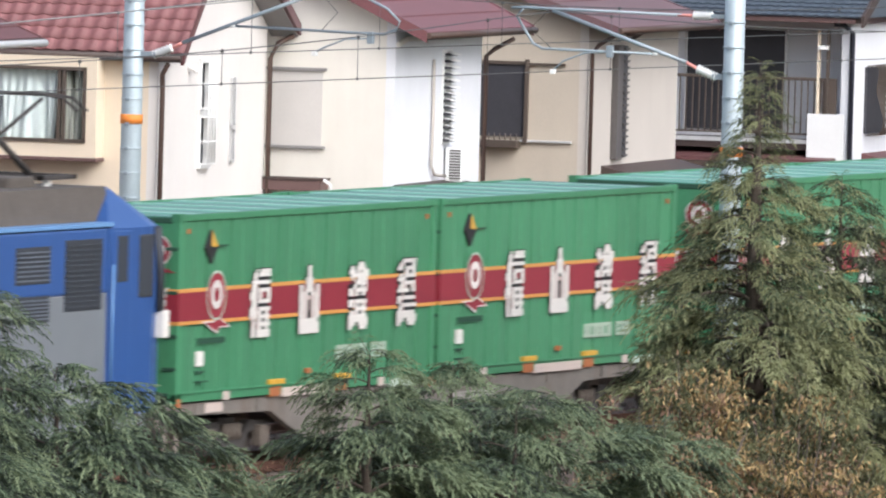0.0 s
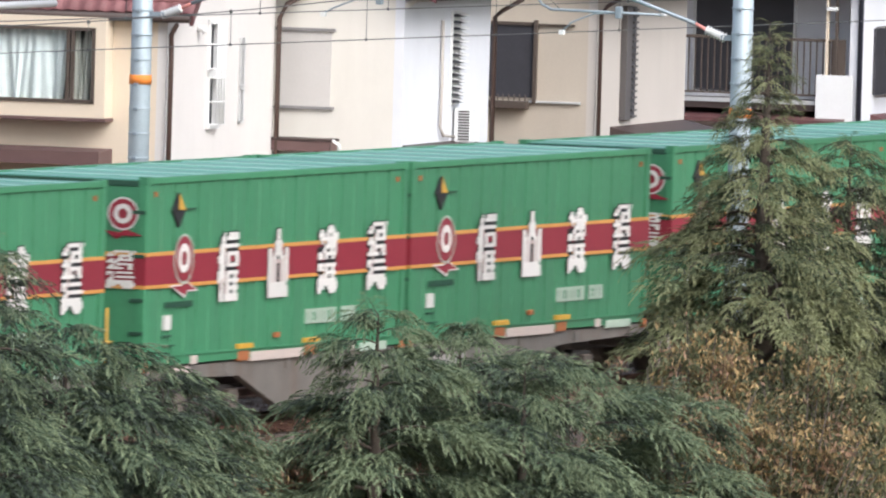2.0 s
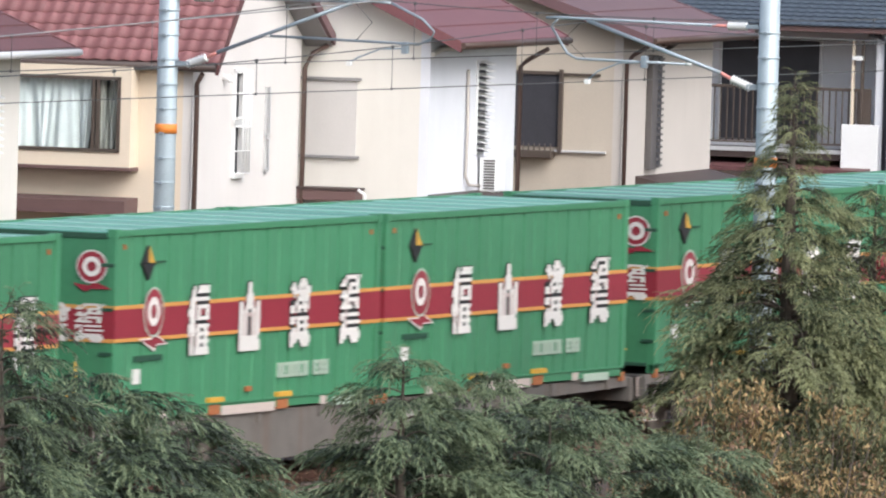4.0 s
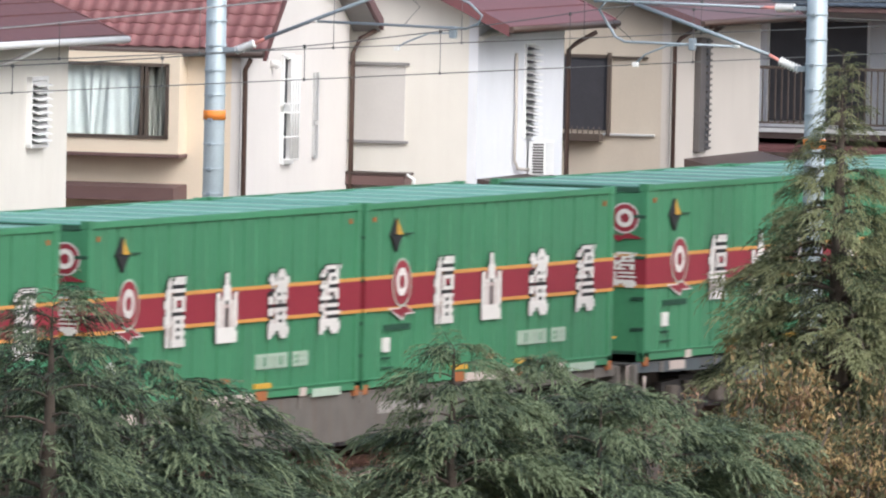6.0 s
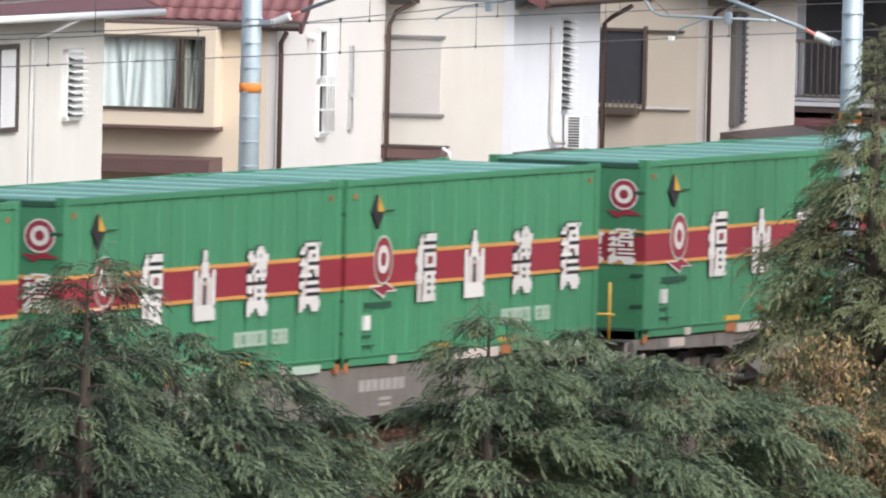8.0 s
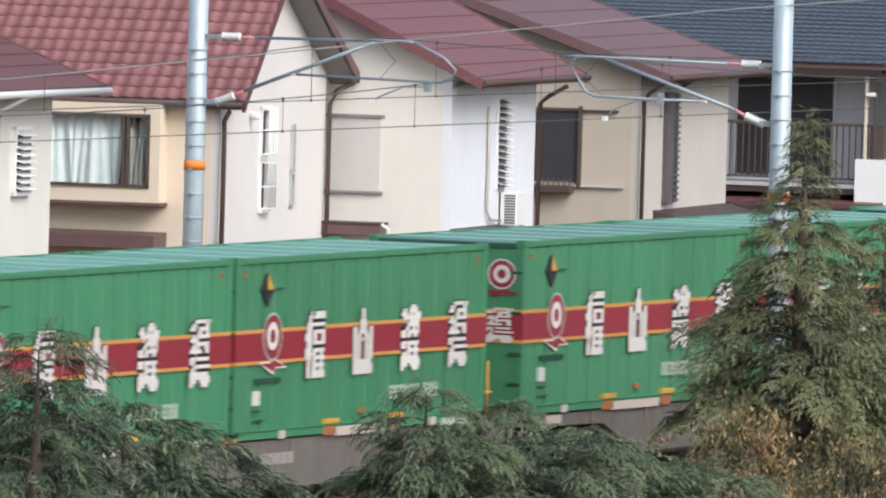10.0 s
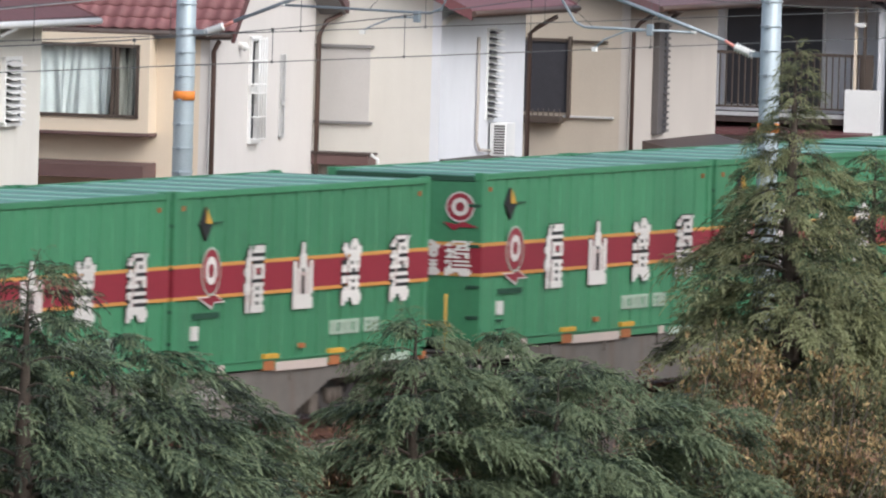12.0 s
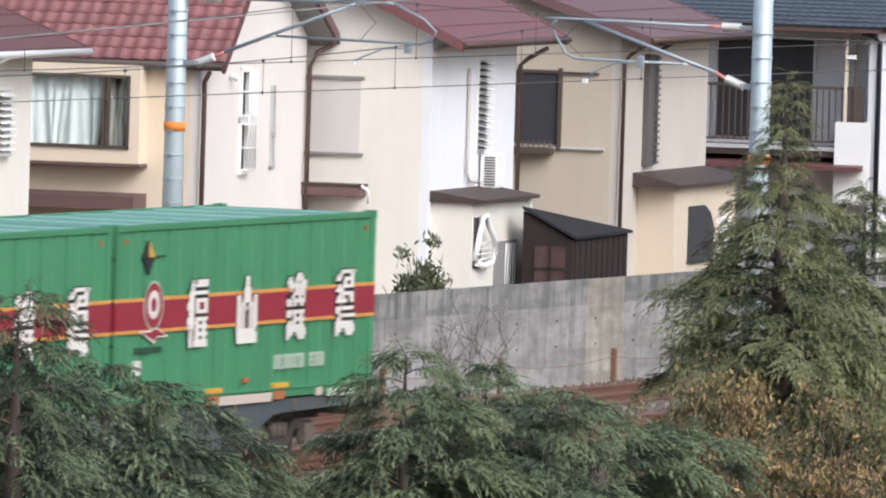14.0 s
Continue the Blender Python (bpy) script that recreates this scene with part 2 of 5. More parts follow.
POSTRUST = mat("fence_post_rust", (0.17, 0.085, 0.05), 0.8, var=0.35, scale=10)
BARK = mat("bark", (0.10, 0.08, 0.065), 0.95, var=0.3, scale=8)
# inner needles carry the crown's shade in their colour; tips are paler new growth
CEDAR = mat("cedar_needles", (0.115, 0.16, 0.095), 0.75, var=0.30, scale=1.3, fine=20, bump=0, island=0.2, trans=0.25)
CEDAR_D = mat("cedar_needles_shaded", (0.05, 0.07, 0.05), 0.8, var=0.30, scale=1.3, fine=20, bump=0, island=0.2, trans=0.2)
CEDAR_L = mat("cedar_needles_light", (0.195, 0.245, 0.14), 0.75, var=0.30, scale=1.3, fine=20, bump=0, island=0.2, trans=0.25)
OLIVE = [mat("cedar_needles_olive_shaded", (0.05, 0.06, 0.036), 0.8, var=0.30, scale=1.3, fine=20, bump=0, island=0.2, trans=0.2),
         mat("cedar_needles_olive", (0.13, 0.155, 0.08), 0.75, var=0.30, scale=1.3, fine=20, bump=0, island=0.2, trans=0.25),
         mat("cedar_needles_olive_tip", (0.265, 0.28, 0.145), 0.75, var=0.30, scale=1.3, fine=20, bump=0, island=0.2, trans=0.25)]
LEAF_G = mat("shrub_leaf_olive", (0.095, 0.10, 0.047), 0.7, var=0.3, scale=2, bump=0, island=0.5, trans=0.25)
LEAF_O = mat("shrub_leaf_ochre", (0.33, 0.235, 0.11), 0.7, var=0.3, scale=2, bump=0, island=0.5, trans=0.25)
LEAF_B = mat("dry_leaf_brown", (0.25, 0.155, 0.10), 0.85, var=0.3, scale=2, bump=0, island=0.5, trans=0.15)
GARDEN = mat("garden_leaf_green", (0.1, 0.125, 0.075), 0.7, var=0.3, scale=2, bump=0, island=0.5, trans=0.2)


# ---- mesh helpers ----
def box(bm, x0, x1, y0, y1, z0, z1, bevel=0.0):
    r = bmesh.ops.create_cube(bm, size=1)
    for v in r["verts"]:
        v.co = (x0 + (v.co.x + 0.5) * (x1 - x0), y0 + (v.co.y + 0.5) * (y1 - y0), z0 + (v.co.z + 0.5) * (z1 - z0))
    if bevel:
        es = list({e for v in r["verts"] for e in v.link_edges})
        bmesh.ops.bevel(bm, geom=es, offset=bevel, segments=2, affect="EDGES", profile=0.6)
    return bm


def boxes(*dims, bevel=0.0):
    bm = bmesh.new()
    for d in dims:
        box(bm, *d, bevel=bevel)
    return bm


def prism(points, axis, a, b, bm=None):
    """A polygon in the two other axes, drawn out along axis from a to b."""
    bm = bm or bmesh.new()
    k = "xyz".index(axis)
    rings = []
    for d in (a, b):
        ring = []
        for p, q in points:
            co = [p, q]
            co.insert(k, d)
            ring.append(bm.verts.new(co))
        rings.append(ring)
    n = len(points)
    bm.faces.new(rings[0])
    bm.faces.new(rings[1][::-1])
    for i in range(n):
        bm.faces.new((rings[0][i], rings[1][i], rings[1][(i + 1) % n], rings[0][(i + 1) % n]))
    bmesh.ops.recalc_face_normals(bm, faces=bm.faces)
    return bm


def tube(points, radius, sides=8, bm=None):
    """A round bar along a line of points; radius may be a list, one for each point."""
    bm = bm or bmesh.new()
    pts = [Vector(p) for p in points]
    rad = radius if isinstance(radius, (list, tuple)) else [radius] * len(pts)
    rings = []
    for i, p in enumerate(pts):
        d = (pts[min(i + 1, len(pts) - 1)] - pts[max(i - 1, 0)]).normalized()
        side = d.cross(Vector((0.31, 0.11, 0.94))).normalized()
        up = side.cross(d)
        rings.append([bm.verts.new(p + rad[i] * (math.cos(2 * math.pi * j / sides) * side + math.sin(2 * math.pi * j / sides) * up)) for j in range(sides)])
    for r0, r1 in zip(rings, rings[1:]):
        for j in range(sides):
            f = bm.faces.new((r0[j], r0[(j + 1) % sides], r1[(j + 1) % sides], r1[j]))
            f.smooth = True
    bm.faces.new(rings[0][::-1])
    bm.faces.new(rings[-1])
    bmesh.ops.recalc_face_normals(bm, faces=bm.faces)
    return bm


def disc(bm, cx, cy, cz, r0, r1, depth, flat="y", sides=28):
    """A flat ring (or disc with r0 = 0) with some depth, that lies across the axis `flat`."""
    prof = []
    for i in range(sides):
        a = 2 * math.pi * i / sides
        prof.append((math.cos(a), math.sin(a)))

    def at(c, s, r, d):
        return (cx + r * c, cy + d, cz + r * s) if flat == "y" else (cx + d, cy + r * c, cz + r * s)
    out = [bm.verts.new(at(c, s, r1, -depth)) for c, s in prof]
    rim = [bm.verts.new(at(c, s, r1, 0)) for c, s in prof]
    for i in range(sides):
        j = (i + 1) % sides
        bm.faces.new((out[i], out[j], rim[j], rim[i]))
    if r0:
        inn = [bm.verts.new(at(c, s, r0, -depth)) for c, s in prof]
        for i in range(sides):
            j = (i + 1) % sides
            bm.faces.new((out[i], out[j], inn[j], inn[i]))
    else:
        bm.faces.new(out)
    bmesh.ops.recalc_face_normals(bm, faces=bm.faces)
    return bm


def mesh_of(name, bm, material):
    me = bpy.data.meshes.new(name)
    bm.to_mesh(me)
    bm.free()
    me.materials.append(material)
    return me


def part(name, bm, material, parent=None, label=""):
    ob = new(name, mesh_of(name, bm, material))
    if parent is not None:
        ob.parent = parent
    return tagged(ob, label)


def thing(name, m, label, category, group="", kind=""):
    ob = new(name)
    ob.matrix_basis = m
    return tagged(ob, label, category, group, kind)


def setting(name, bm, material, label="", category=""):
    return tagged(part(name, bm, material), label, category, kind="structure")


def raw_mesh(name, verts, sides, materials, index=None):
    """Loose polygons of `sides` corners each, from an array of corners."""
    me = bpy.data.meshes.new(name)
    v = np.asarray(verts, dtype=np.float32).reshape(-1, 3)
    n = len(v) // sides
    me.vertices.add(len(v))
    me.vertices.foreach_set("co", v.ravel())
    me.loops.add(len(v))
    me.loops.foreach_set("vertex_index", np.arange(len(v), dtype=np.int32))
    me.polygons.add(n)
    me.polygons.foreach_set("loop_start", np.arange(0, len(v), sides, dtype=np.int32))
    for m in materials:
        me.materials.append(m)
    if index is not None:
        me.polygons.foreach_set("material_index", np.asarray(index, dtype=np.int32))
    me.update(calc_edges=True)
    return me


# ---- ground ----
def ground_z(y):
    """The bank falls away from the track towards the camera."""
    if y > -3.2:
        return -0.5
    return -0.5 - 3.5 * min(1.0, (-3.2 - y) / 7.0)


def ground():
    bm = bmesh.new()
    ys = [-3000, -600, -200, -80, -40, -20, -14, -10.2, -8.5, -6.7, -5, -3.2, -2.4, 9.6, 40, 200, 800, 3000]
    xs = [-3000, -800, -300] + list(range(-200, 201, 10)) + [300, 800, 3000]
    grid = [[bm.verts.new((x, y, ground_z(y) + (0.12 * noise.noise((x * 0.3, y * 0.5, 0)) if -40 < y < -3 and abs(x) < 200 else 0))) for y in ys] for x in xs]
    for i in range(len(xs) - 1):
        for j in range(len(ys) - 1):
            bm.faces.new((grid[i][j], grid[i + 1][j], grid[i + 1][j + 1], grid[i][j + 1]))
    setting("ground", bm, GROUND, "brown soil bank with fallen leaves beside the track", "ground")
    # ballast bed under both tracks
    bed = prism([(-1.5, -0.5), (-0.6, -0.22), (7.2, -0.22), (8.0, -0.5)], "x", -260, 420)
    setting("ballast_bed", bed, BALLAST, "rusty brown crushed stone under two tracks", "ballast")
    rng = np.random.default_rng(4)
    n = 16000
    c = np.c_[rng.uniform(-30, 75, n), rng.uniform(-1.1, 7.6, n), np.full(n, -0.2)]
    tet = np.array([(1, 0, -0.5), (-0.5, 0.87, -0.5), (-0.5, -0.87, -0.5), (0, 0, 0.9)]) * 0.05
    v = c[:, None, :] + tet[None] * rng.uniform(0.6, 1.4, (n, 4, 1))
    v = v[:, [0, 1, 3, 1, 2, 3, 2, 0, 3]].reshape(-1, 3)
    ob = new("ballast_stones", raw_mesh("ballast_stones", v, 3, [BALLAST]))
    tagged(ob, "loose rusty brown ballast stones between the rails", "ballast", kind="stuff")


def rail(y):
    prof = [(-0.064, -0.15), (0.064, -0.15), (0.064, -0.135), (0.012, -0.12), (0.012, -0.045), (0.034, -0.035), (0.034, 0.0), (-0.034, 0.0),
            (-0.034, -0.035), (-0.012, -0.045), (-0.012, -0.12), (-0.064, -0.135)]
    setting("rail", prism([(y + a, b) for a, b in prof], "x", -260, 420), RAIL, "rusty brown steel rail on concrete sleepers", "rail")


def tracks():
    for c in (1.245, 5.05):
        for d in (-0.555, 0.555):
            rail(c + d)
    me = mesh_of("sleeper", prism([(-1.0, -0.22), (-1.0, -0.155), (-0.3, -0.18), (0.3, -0.18), (1.0, -0.155), (1.0, -0.22)], "x", -0.11, 0.11), SLEEPER)
    for c in (1.245, 5.05):
        for i in range(110):
            ob = new("sleeper", me)
            ob.location = (-10 + 0.62 * i, c, 0)
            tagged(ob, "grey-brown concrete sleeper in the ballast", "sleeper", "sleepers of the tracks")


# ---- concrete wall beyond the tracks ----
def concrete_wall():
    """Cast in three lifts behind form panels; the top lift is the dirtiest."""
    y = 9.7
    rng = random.Random(12)
    w = thing("wall_north", pose(0, 0, 0), "weathered grey cast concrete wall with dark rain streaks", "wall", kind="structure")
    part("core", boxes((-160, 200, y + 0.02, y + 0.16, -0.7, 1.28)), CONC, w)
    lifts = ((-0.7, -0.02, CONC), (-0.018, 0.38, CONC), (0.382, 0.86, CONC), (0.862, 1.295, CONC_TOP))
    for i in range(-10, 42):
        x = i * 1.8
        new_bay = i == 20
        for z0, z1, m in lifts:
            d = rng.uniform(0.0, 0.012)
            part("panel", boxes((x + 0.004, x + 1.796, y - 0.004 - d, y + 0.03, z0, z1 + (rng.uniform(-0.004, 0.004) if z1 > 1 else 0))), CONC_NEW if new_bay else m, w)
    for i in range(-10, 42):
        for z in (0.19, 0.62):
            part("tie_hole", tube([(i * 1.8 + 0.45, y - 0.03, z), (i * 1.8 + 0.45, y + 0.01, z)], 0.018, 8), WAGON_D, w)
    return w


def fence():
    f = thing("track_fence", pose(0, 0, 0), "rusty steel posts with a sagging wire beside the concrete wall", "fence")
    for i in range(-4, 10):
        x = 29.45 + 5.13 * i
        part("post", prism([(-0.04, -0.04), (0.04, -0.04), (0.04, -0.028), (-0.028, -0.028), (-0.028, 0.04), (-0.04, 0.04)], "z", -0.6, 0.22), POSTRUST, f).location = (x, 8.6, 0)
        pts = [(x + 5.13 * k / 8, 8.6, 0.08 - 0.10 * (1 - (k / 4 - 1) ** 2)) for k in range(9)]
        part("strand", tube(pts, 0.006, 5), POSTRUST, f)


# ---- overhead line ----
PX = 13.69


def insulator(bm, a, b):
    """A ribbed rod between two points."""
    a, b = Vector(a), Vector(b)
    n = 15
    pts = [a.lerp(b, i / (n - 1)) for i in range(n)]
    return tube(pts, [0.075 if i % 2 else 0.035 for i in range(n)], 12, bm)


def overhead_pole(y, side, dz, out, low):
    """side: the way in y in which the arms reach."""
    base = -0.5 if y > 0 else -0.55
    p = thing("catenary_pole", pose(PX, y, 0), "round grey steel railway pole with an orange band", "utility pole", "poles of the overhead line")
    part("shaft", tube([(0, 0, base), (0, 0, 9.0)], [0.165, 0.145], 24), POLE, p)
    part("band", tube([(0, 0, 4.19 + dz), (0, 0, 4.33 + dz)], 0.168, 24), BAND, p, "orange painted band")
    for i in range(14):
        z = 1.3 + 0.37 * i
        part("clamp", tube([(0, 0, z), (0, 0, z + 0.025)], 0.166, 20), POLE, p)
        part("step_bolt", boxes((-0.19, -0.15, -0.035, 0.035, z - 0.02, z + 0.03), bevel=0.008), STEEL, p)
    s = side
    zt, zb = 6.25 + dz, 5.35 + dz + low

    def at(d, z):
        return (0, s * (d + out), z)
    part("bracket", boxes((-0.06, 0.06, min(0, s * (0.32 + out)), max(0, s * (0.32 + out)), zt - 0.03, zt + 0.03)), STEEL, p)
    part("bracket", boxes((-0.06, 0.06, min(0, s * (0.28 + out)), max(0, s * (0.28 + out)), zb - 0.03, zb + 0.05)), STEEL, p)
    part("insulator", insulator(None, at(0.30, zt), at(0.62, zt)), PORC, p, "white ribbed porcelain insulator")
    part("insulator", insulator(None, at(0.22, zb), at(0.54, zb + 0.12)), PORC, p, "white ribbed porcelain insulator")
    part("collar", tube([at(0.62, zt), at(0.86, zt)], 0.024, 8), PINK, p, "pink collar")
    part("collar", tube([at(0.54, zb + 0.12), at(0.74, zb + 0.22)], 0.026, 8), PINK, p, "pink collar")
    part("top_tube", tube([at(0.8, zt), at(3.3, zt + 0.03), at(3.5, zt + 0.02)], 0.024, 8), STEEL, p)
    part("strut", tube([at(0.7, zb + 0.20), at(2.85, zt)], 0.031, 8), STEEL, p)
    if side > 0:
        drop = [at(3.3, zt + 0.03), at(3.42, zt - 0.1), at(3.15, zt - 0.5), at(3.0, zt - 0.57), at(1.25, zt - 0.59)]
        e, b = 2.86, 1.96
    else:
        drop = [at(3.5, zt + 0.02), at(4.0, zt - 0.2), at(4.2, zt - 0.38), at(4.15, zt - 0.5), at(3.95, zt - 0.58), at(1.55, zt - 0.54)]
        e, b = 2.94, 3.84
    part("registration_tube", tube(drop, 0.021, 8), STEEL, p)
    part("tube_tip", tube([drop[-1], (0, drop[-1][1] - s * 0.09, drop[-1][2])], 0.027, 8), PORC, p, "white tube cap")
    part("stay_wire", tube([at(2.9, zt + 0.02), at(3.2, zt - 0.28), at(e, zt - 0.56)], 0.006, 5), WIRE, p)
    zs = 5.66 + dz + low * 0.5
    part("drop_bracket", boxes((-0.05, 0.05, min(s * (b - 0.05), s * (b + 0.05)), max(s * (b - 0.05), s * (b + 0.05)), zs - 0.08, zs + 0.10), bevel=0.02), STEEL, p)
    k = 1 if e > b else -1
    part("steady_arm", tube([(0, s * b, zs), (0, s * (b + k * 0.4), zs - 0.02), (0, s * (b + k * 0.75), zs - 0.16), (0, s * e, 5.36 + dz)], 0.014, 7), STEEL, p)
    part("wire_clip", boxes((-0.04, 0.04, s * e - 0.04, s * e + 0.04, 5.31 + dz, 5.38 + dz), bevel=0.01), PORC, p, "small pale clip")
    return p


def wire(name, pts, r, m, label, kids=()):
    ob = thing(name, pose(0, 0, 0), label, "overhead wire", "wires of the overhead line")
    part("strand", tube(pts, r, 6), m, ob)
    for a, b in kids:
        part("dropper", tube([a, b], 0.005, 5), m, ob)
        part("clip", boxes((a[0] - 0.03, a[0] + 0.03, a[1] - 0.014, a[1] + 0.014, a[2] - 0.03, a[2] + 0.02), bevel=0.006), m, ob)
        part("clip", boxes((b[0] - 0.02, b[0] + 0.02, b[1] - 0.012, b[1] + 0.012, b[2] - 0.02, b[2] + 0.02), bevel=0.006), m, ob)
    return ob


def catenary(y, zc, zm):
    """Contact wire at zc and messenger that hangs from zm at the poles, 45 m apart."""
    span = 45.0

    def sag(x):
        u = ((x - PX) / span) % 1.0
        return zm - 0.55 * 4 * u * (1 - u)
    wire("contact_wire", [(x, y, zc) for x in range(-170, 260, 10)], 0.008, WIRE, "thin dark contact wire above a track")
    kids = []
    x = PX + 2.5 - 45
    while x < PX + 90:
        kids.append(((x, y, sag(x)), (x, y, zc)))
        x += 5.0
    wire("messenger_wire", [(float(x), y, sag(x)) for x in range(-170, 260, 2)], 0.009, WIRE, "thin messenger wire with droppers above a track", kids)


def overhead():
    overhead_pole(-1.80, 1, -0.05, 0.04, 0.0)
    overhead_pole(7.83, -1, 0.08, 0.10, -0.12)
    catenary(1.12, 5.29, 6.2)
    catenary(4.87, 5.47, 6.42)
    wire("feeder_wire", [(-60, -1.95, 5.6), (-15.3, -1.95, 6.35), (10.2, -1.95, 7.06), (40, -1.95, 7.6)], 0.011, WIRE_L, "pale grey feeder wire beside the pole")


# ---- freight train ----
CL, CW, CH = 9.41, 2.49, 2.605
PITCH, GAP = 20.4, 0.17
SPEED, START = 21.35, -2.80
# how far each wagon's load stands off the even pitch
SHIFT = (0.03, 0.50, 0.48, 0.0, 0.45, 0.25, -0.20, -0.30, -0.27, 0.15, -0.24, -0.20, -0.18, 0.47, 0.03)


# plain plates: "#" white, "o" dark, "." pale, blank open
BLOCKS = (
    ("   #  ######", "  ## #######", "  ## ooooooo", " ############", " ### ooooooo", " ### ####### ", "#### ##   ##", "#### ##   ##", " ### #######", " ###ooooooo ", "#### #######", "####.##oo## ",
     "#.## #######", " .# .##oo## ", " .# .#######", " ## .##oo## ", " ## ########", " ## ########"),
    ("     ##     ", "     ##     ", "     ##     ", "    ####    ", "    ####    ", "##  ####  ##", "## .####. ##", "##.##oo##.##", "##.#....#.##", "##.#.oo.#.##", "##.#.oo.#.##", "##.#.oo.#.##",
     "##.#.oo.#.##", "##.#.oo.#.##", "###########", "############", "############", "############"),
    ("      ###   ", " ##  #####  ", "#### ## ####", " ###########", "  #  ###### ", "  o ####### ", "ooo##oo##o# ", "### ####### ", "### ##oo##  ", "ooo ooooooo ", "###.####### ", "### ##oo##  ",
     "ooo ####### ", " ##.##oo##  ", "########### ", "############", "####  ######", "##     #### "),
    ("   ####### #", " #.#ooooo## ", "###  ###### ", "ooo .##oo## ", " ## ####### ", "#####oooooo ", "oo#.####### ", " ##.#.oo.## ", "#######oo## ", "ooo.ooooooo ", "###.####### ", "#.# ooooooo ",
     "oo#.########", " ##.oooooooo", "###########", "############", "####  ######", "##     #### "),
)


def mark(k, x, z, y, w, h, axis="y", thick=0.006, keep="#"):
    """One thin plate cut to a pattern of blocks, on a side (axis y) or on an end (axis x)."""
    bm = bmesh.new()
    n = len(BLOCKS[k])
    for i, row in enumerate(BLOCKS[k]):
        for keyed, run in itertools.groupby(enumerate(row[:12]), lambda e: e[1] in keep):
            cols = [e[0] for e in run]
            if keyed:
                a, b = x + w * cols[0] / 12, x + w * (cols[-1] + 1) / 12
                c, d = z + h * (n - 1 - i) / n, z + h * (n - i) / n
                if axis == "y":
                    box(bm, a, b, y - thick, y, c, d)
                else:
                    box(bm, y - thick, y, 2 * x - b, 2 * x - a, c, d)
    return bm


def container():
    """Origin at the front lower edge of the camera's side; x along the train, y across, z up."""
    c = thing("freight_container", pose(0, 0, 0), "green freight container with a red stripe, riding on a wagon", "container", "containers of the train")
    # side and end walls with shallow vertical corrugation
    bm = bmesh.new()
    prof = [(0.16, 0.03)]
    x = 0.55
    while x < CL - 0.4:
        deep = 0.043 if len(prof) % 8 == 1 else 0.075
        prof += [(x, 0.03), (x + 0.012, deep), (x + 0.042, deep), (x + 0.054, 0.03)]
        x += 0.43
    prof.append((CL - 0.16, 0.03))
    for y_of in (lambda d: d, lambda d: CW - d):
        lo = [bm.verts.new((x, y_of(d), 0.14)) for x, d in prof]
        hi = [bm.verts.new((x, y_of(d), CH - 0.07)) for x, d in prof]
        for i in range(len(prof) - 1):
            bm.faces.new((lo[i], lo[i + 1], hi[i + 1], hi[i]))
    bmesh.ops.recalc_face_normals(bm, faces=bm.faces)
    box(bm, 0.05, CL - 0.05, 0.1, CW - 0.1, 0.14, CH - 0.08)
    part("body", bm, GREEN, c)
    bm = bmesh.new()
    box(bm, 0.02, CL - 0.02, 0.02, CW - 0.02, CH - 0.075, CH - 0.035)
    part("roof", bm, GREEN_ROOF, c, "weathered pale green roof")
    # raised pale bands: reflections in the roof panels, put into colour
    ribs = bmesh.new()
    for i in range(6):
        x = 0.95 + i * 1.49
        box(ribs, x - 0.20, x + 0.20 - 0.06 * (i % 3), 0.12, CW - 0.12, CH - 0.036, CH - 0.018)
    tagged(part("roof_sheen_band", ribs, ROOF_SHEEN, c, "pale bands across the roof, painted as reflections"), kind="stuff")
    for y in (0.0, CW - 0.10):
        part("top_rail", boxes((0.0, CL, y, y + 0.10, CH - 0.10, CH - 0.012), bevel=0.012), GREEN, c)
        part("bottom_rail", boxes((0.0, CL, y, y + 0.10, 0.015, 0.145), bevel=0.012), GREEN, c)
        part("drip_edge", boxes((0.1, CL - 0.1, y - 0.022 if y == 0 else y + 0.1, y if y == 0 else y + 0.122, 0.13, 0.16), bevel=0.006), GREEN, c)
    for x in (0.0, CL - 0.17):
        for y in (0.0, CW - 0.13):
            part("corner_post", boxes((x, x + 0.17, y, y + 0.13, 0.0, CH), bevel=0.014), GREEN, c)
            part("corner_casting", boxes((x - 0.004, x + 0.176, y - 0.006, y + 0.136, CH - 0.11, CH + 0.004), bevel=0.01), GREEN, c)
        part("twist_fitting", boxes((x + 0.02, x + 0.16, -0.012, 0.1, -0.07, 0.07), bevel=0.02), RUST, c, "orange rusted corner fitting")
        part("marker", boxes((x + (0.30 if x == 0 else -0.22), x + (0.36 if x == 0 else -0.16), 0.0, 0.03, 2.33, 2.40)), RUST, c, "small red marker")
    # end that leads: doors, hinges and bars
    end = part("end_panel", boxes((0.012, 0.05, 0.13, CW - 0.13, 0.12, CH - 0.1), bevel=0.006), GREEN, c)
    part("header", boxes((0.0, 0.06, 0.13, CW - 0.13, CH - 0.13, CH - 0.05), bevel=0.01), GREEN_DARK, end)
    part("sill", boxes((-0.005, 0.06, 0.13, CW - 0.13, 0.10, 0.15), bevel=0.01), GREEN_DARK, end)
    for y in (0.95, 1.85):
        part("lock_bar", tube([(-0.01, y, 0.15), (-0.01, y, CH - 0.15)], 0.02, 6), GREEN, end)
    for z in (0.45, 0.9, 1.5, 2.1):
        part("hinge", boxes((-0.015, 0.012, 0.02, 0.22, z, z + 0.05), bevel=0.008), GREEN_DARK, end)
    # stripe with orange borders round side and end
    zs0, zs1 = 1.13, 1.525
    y0 = 0.026
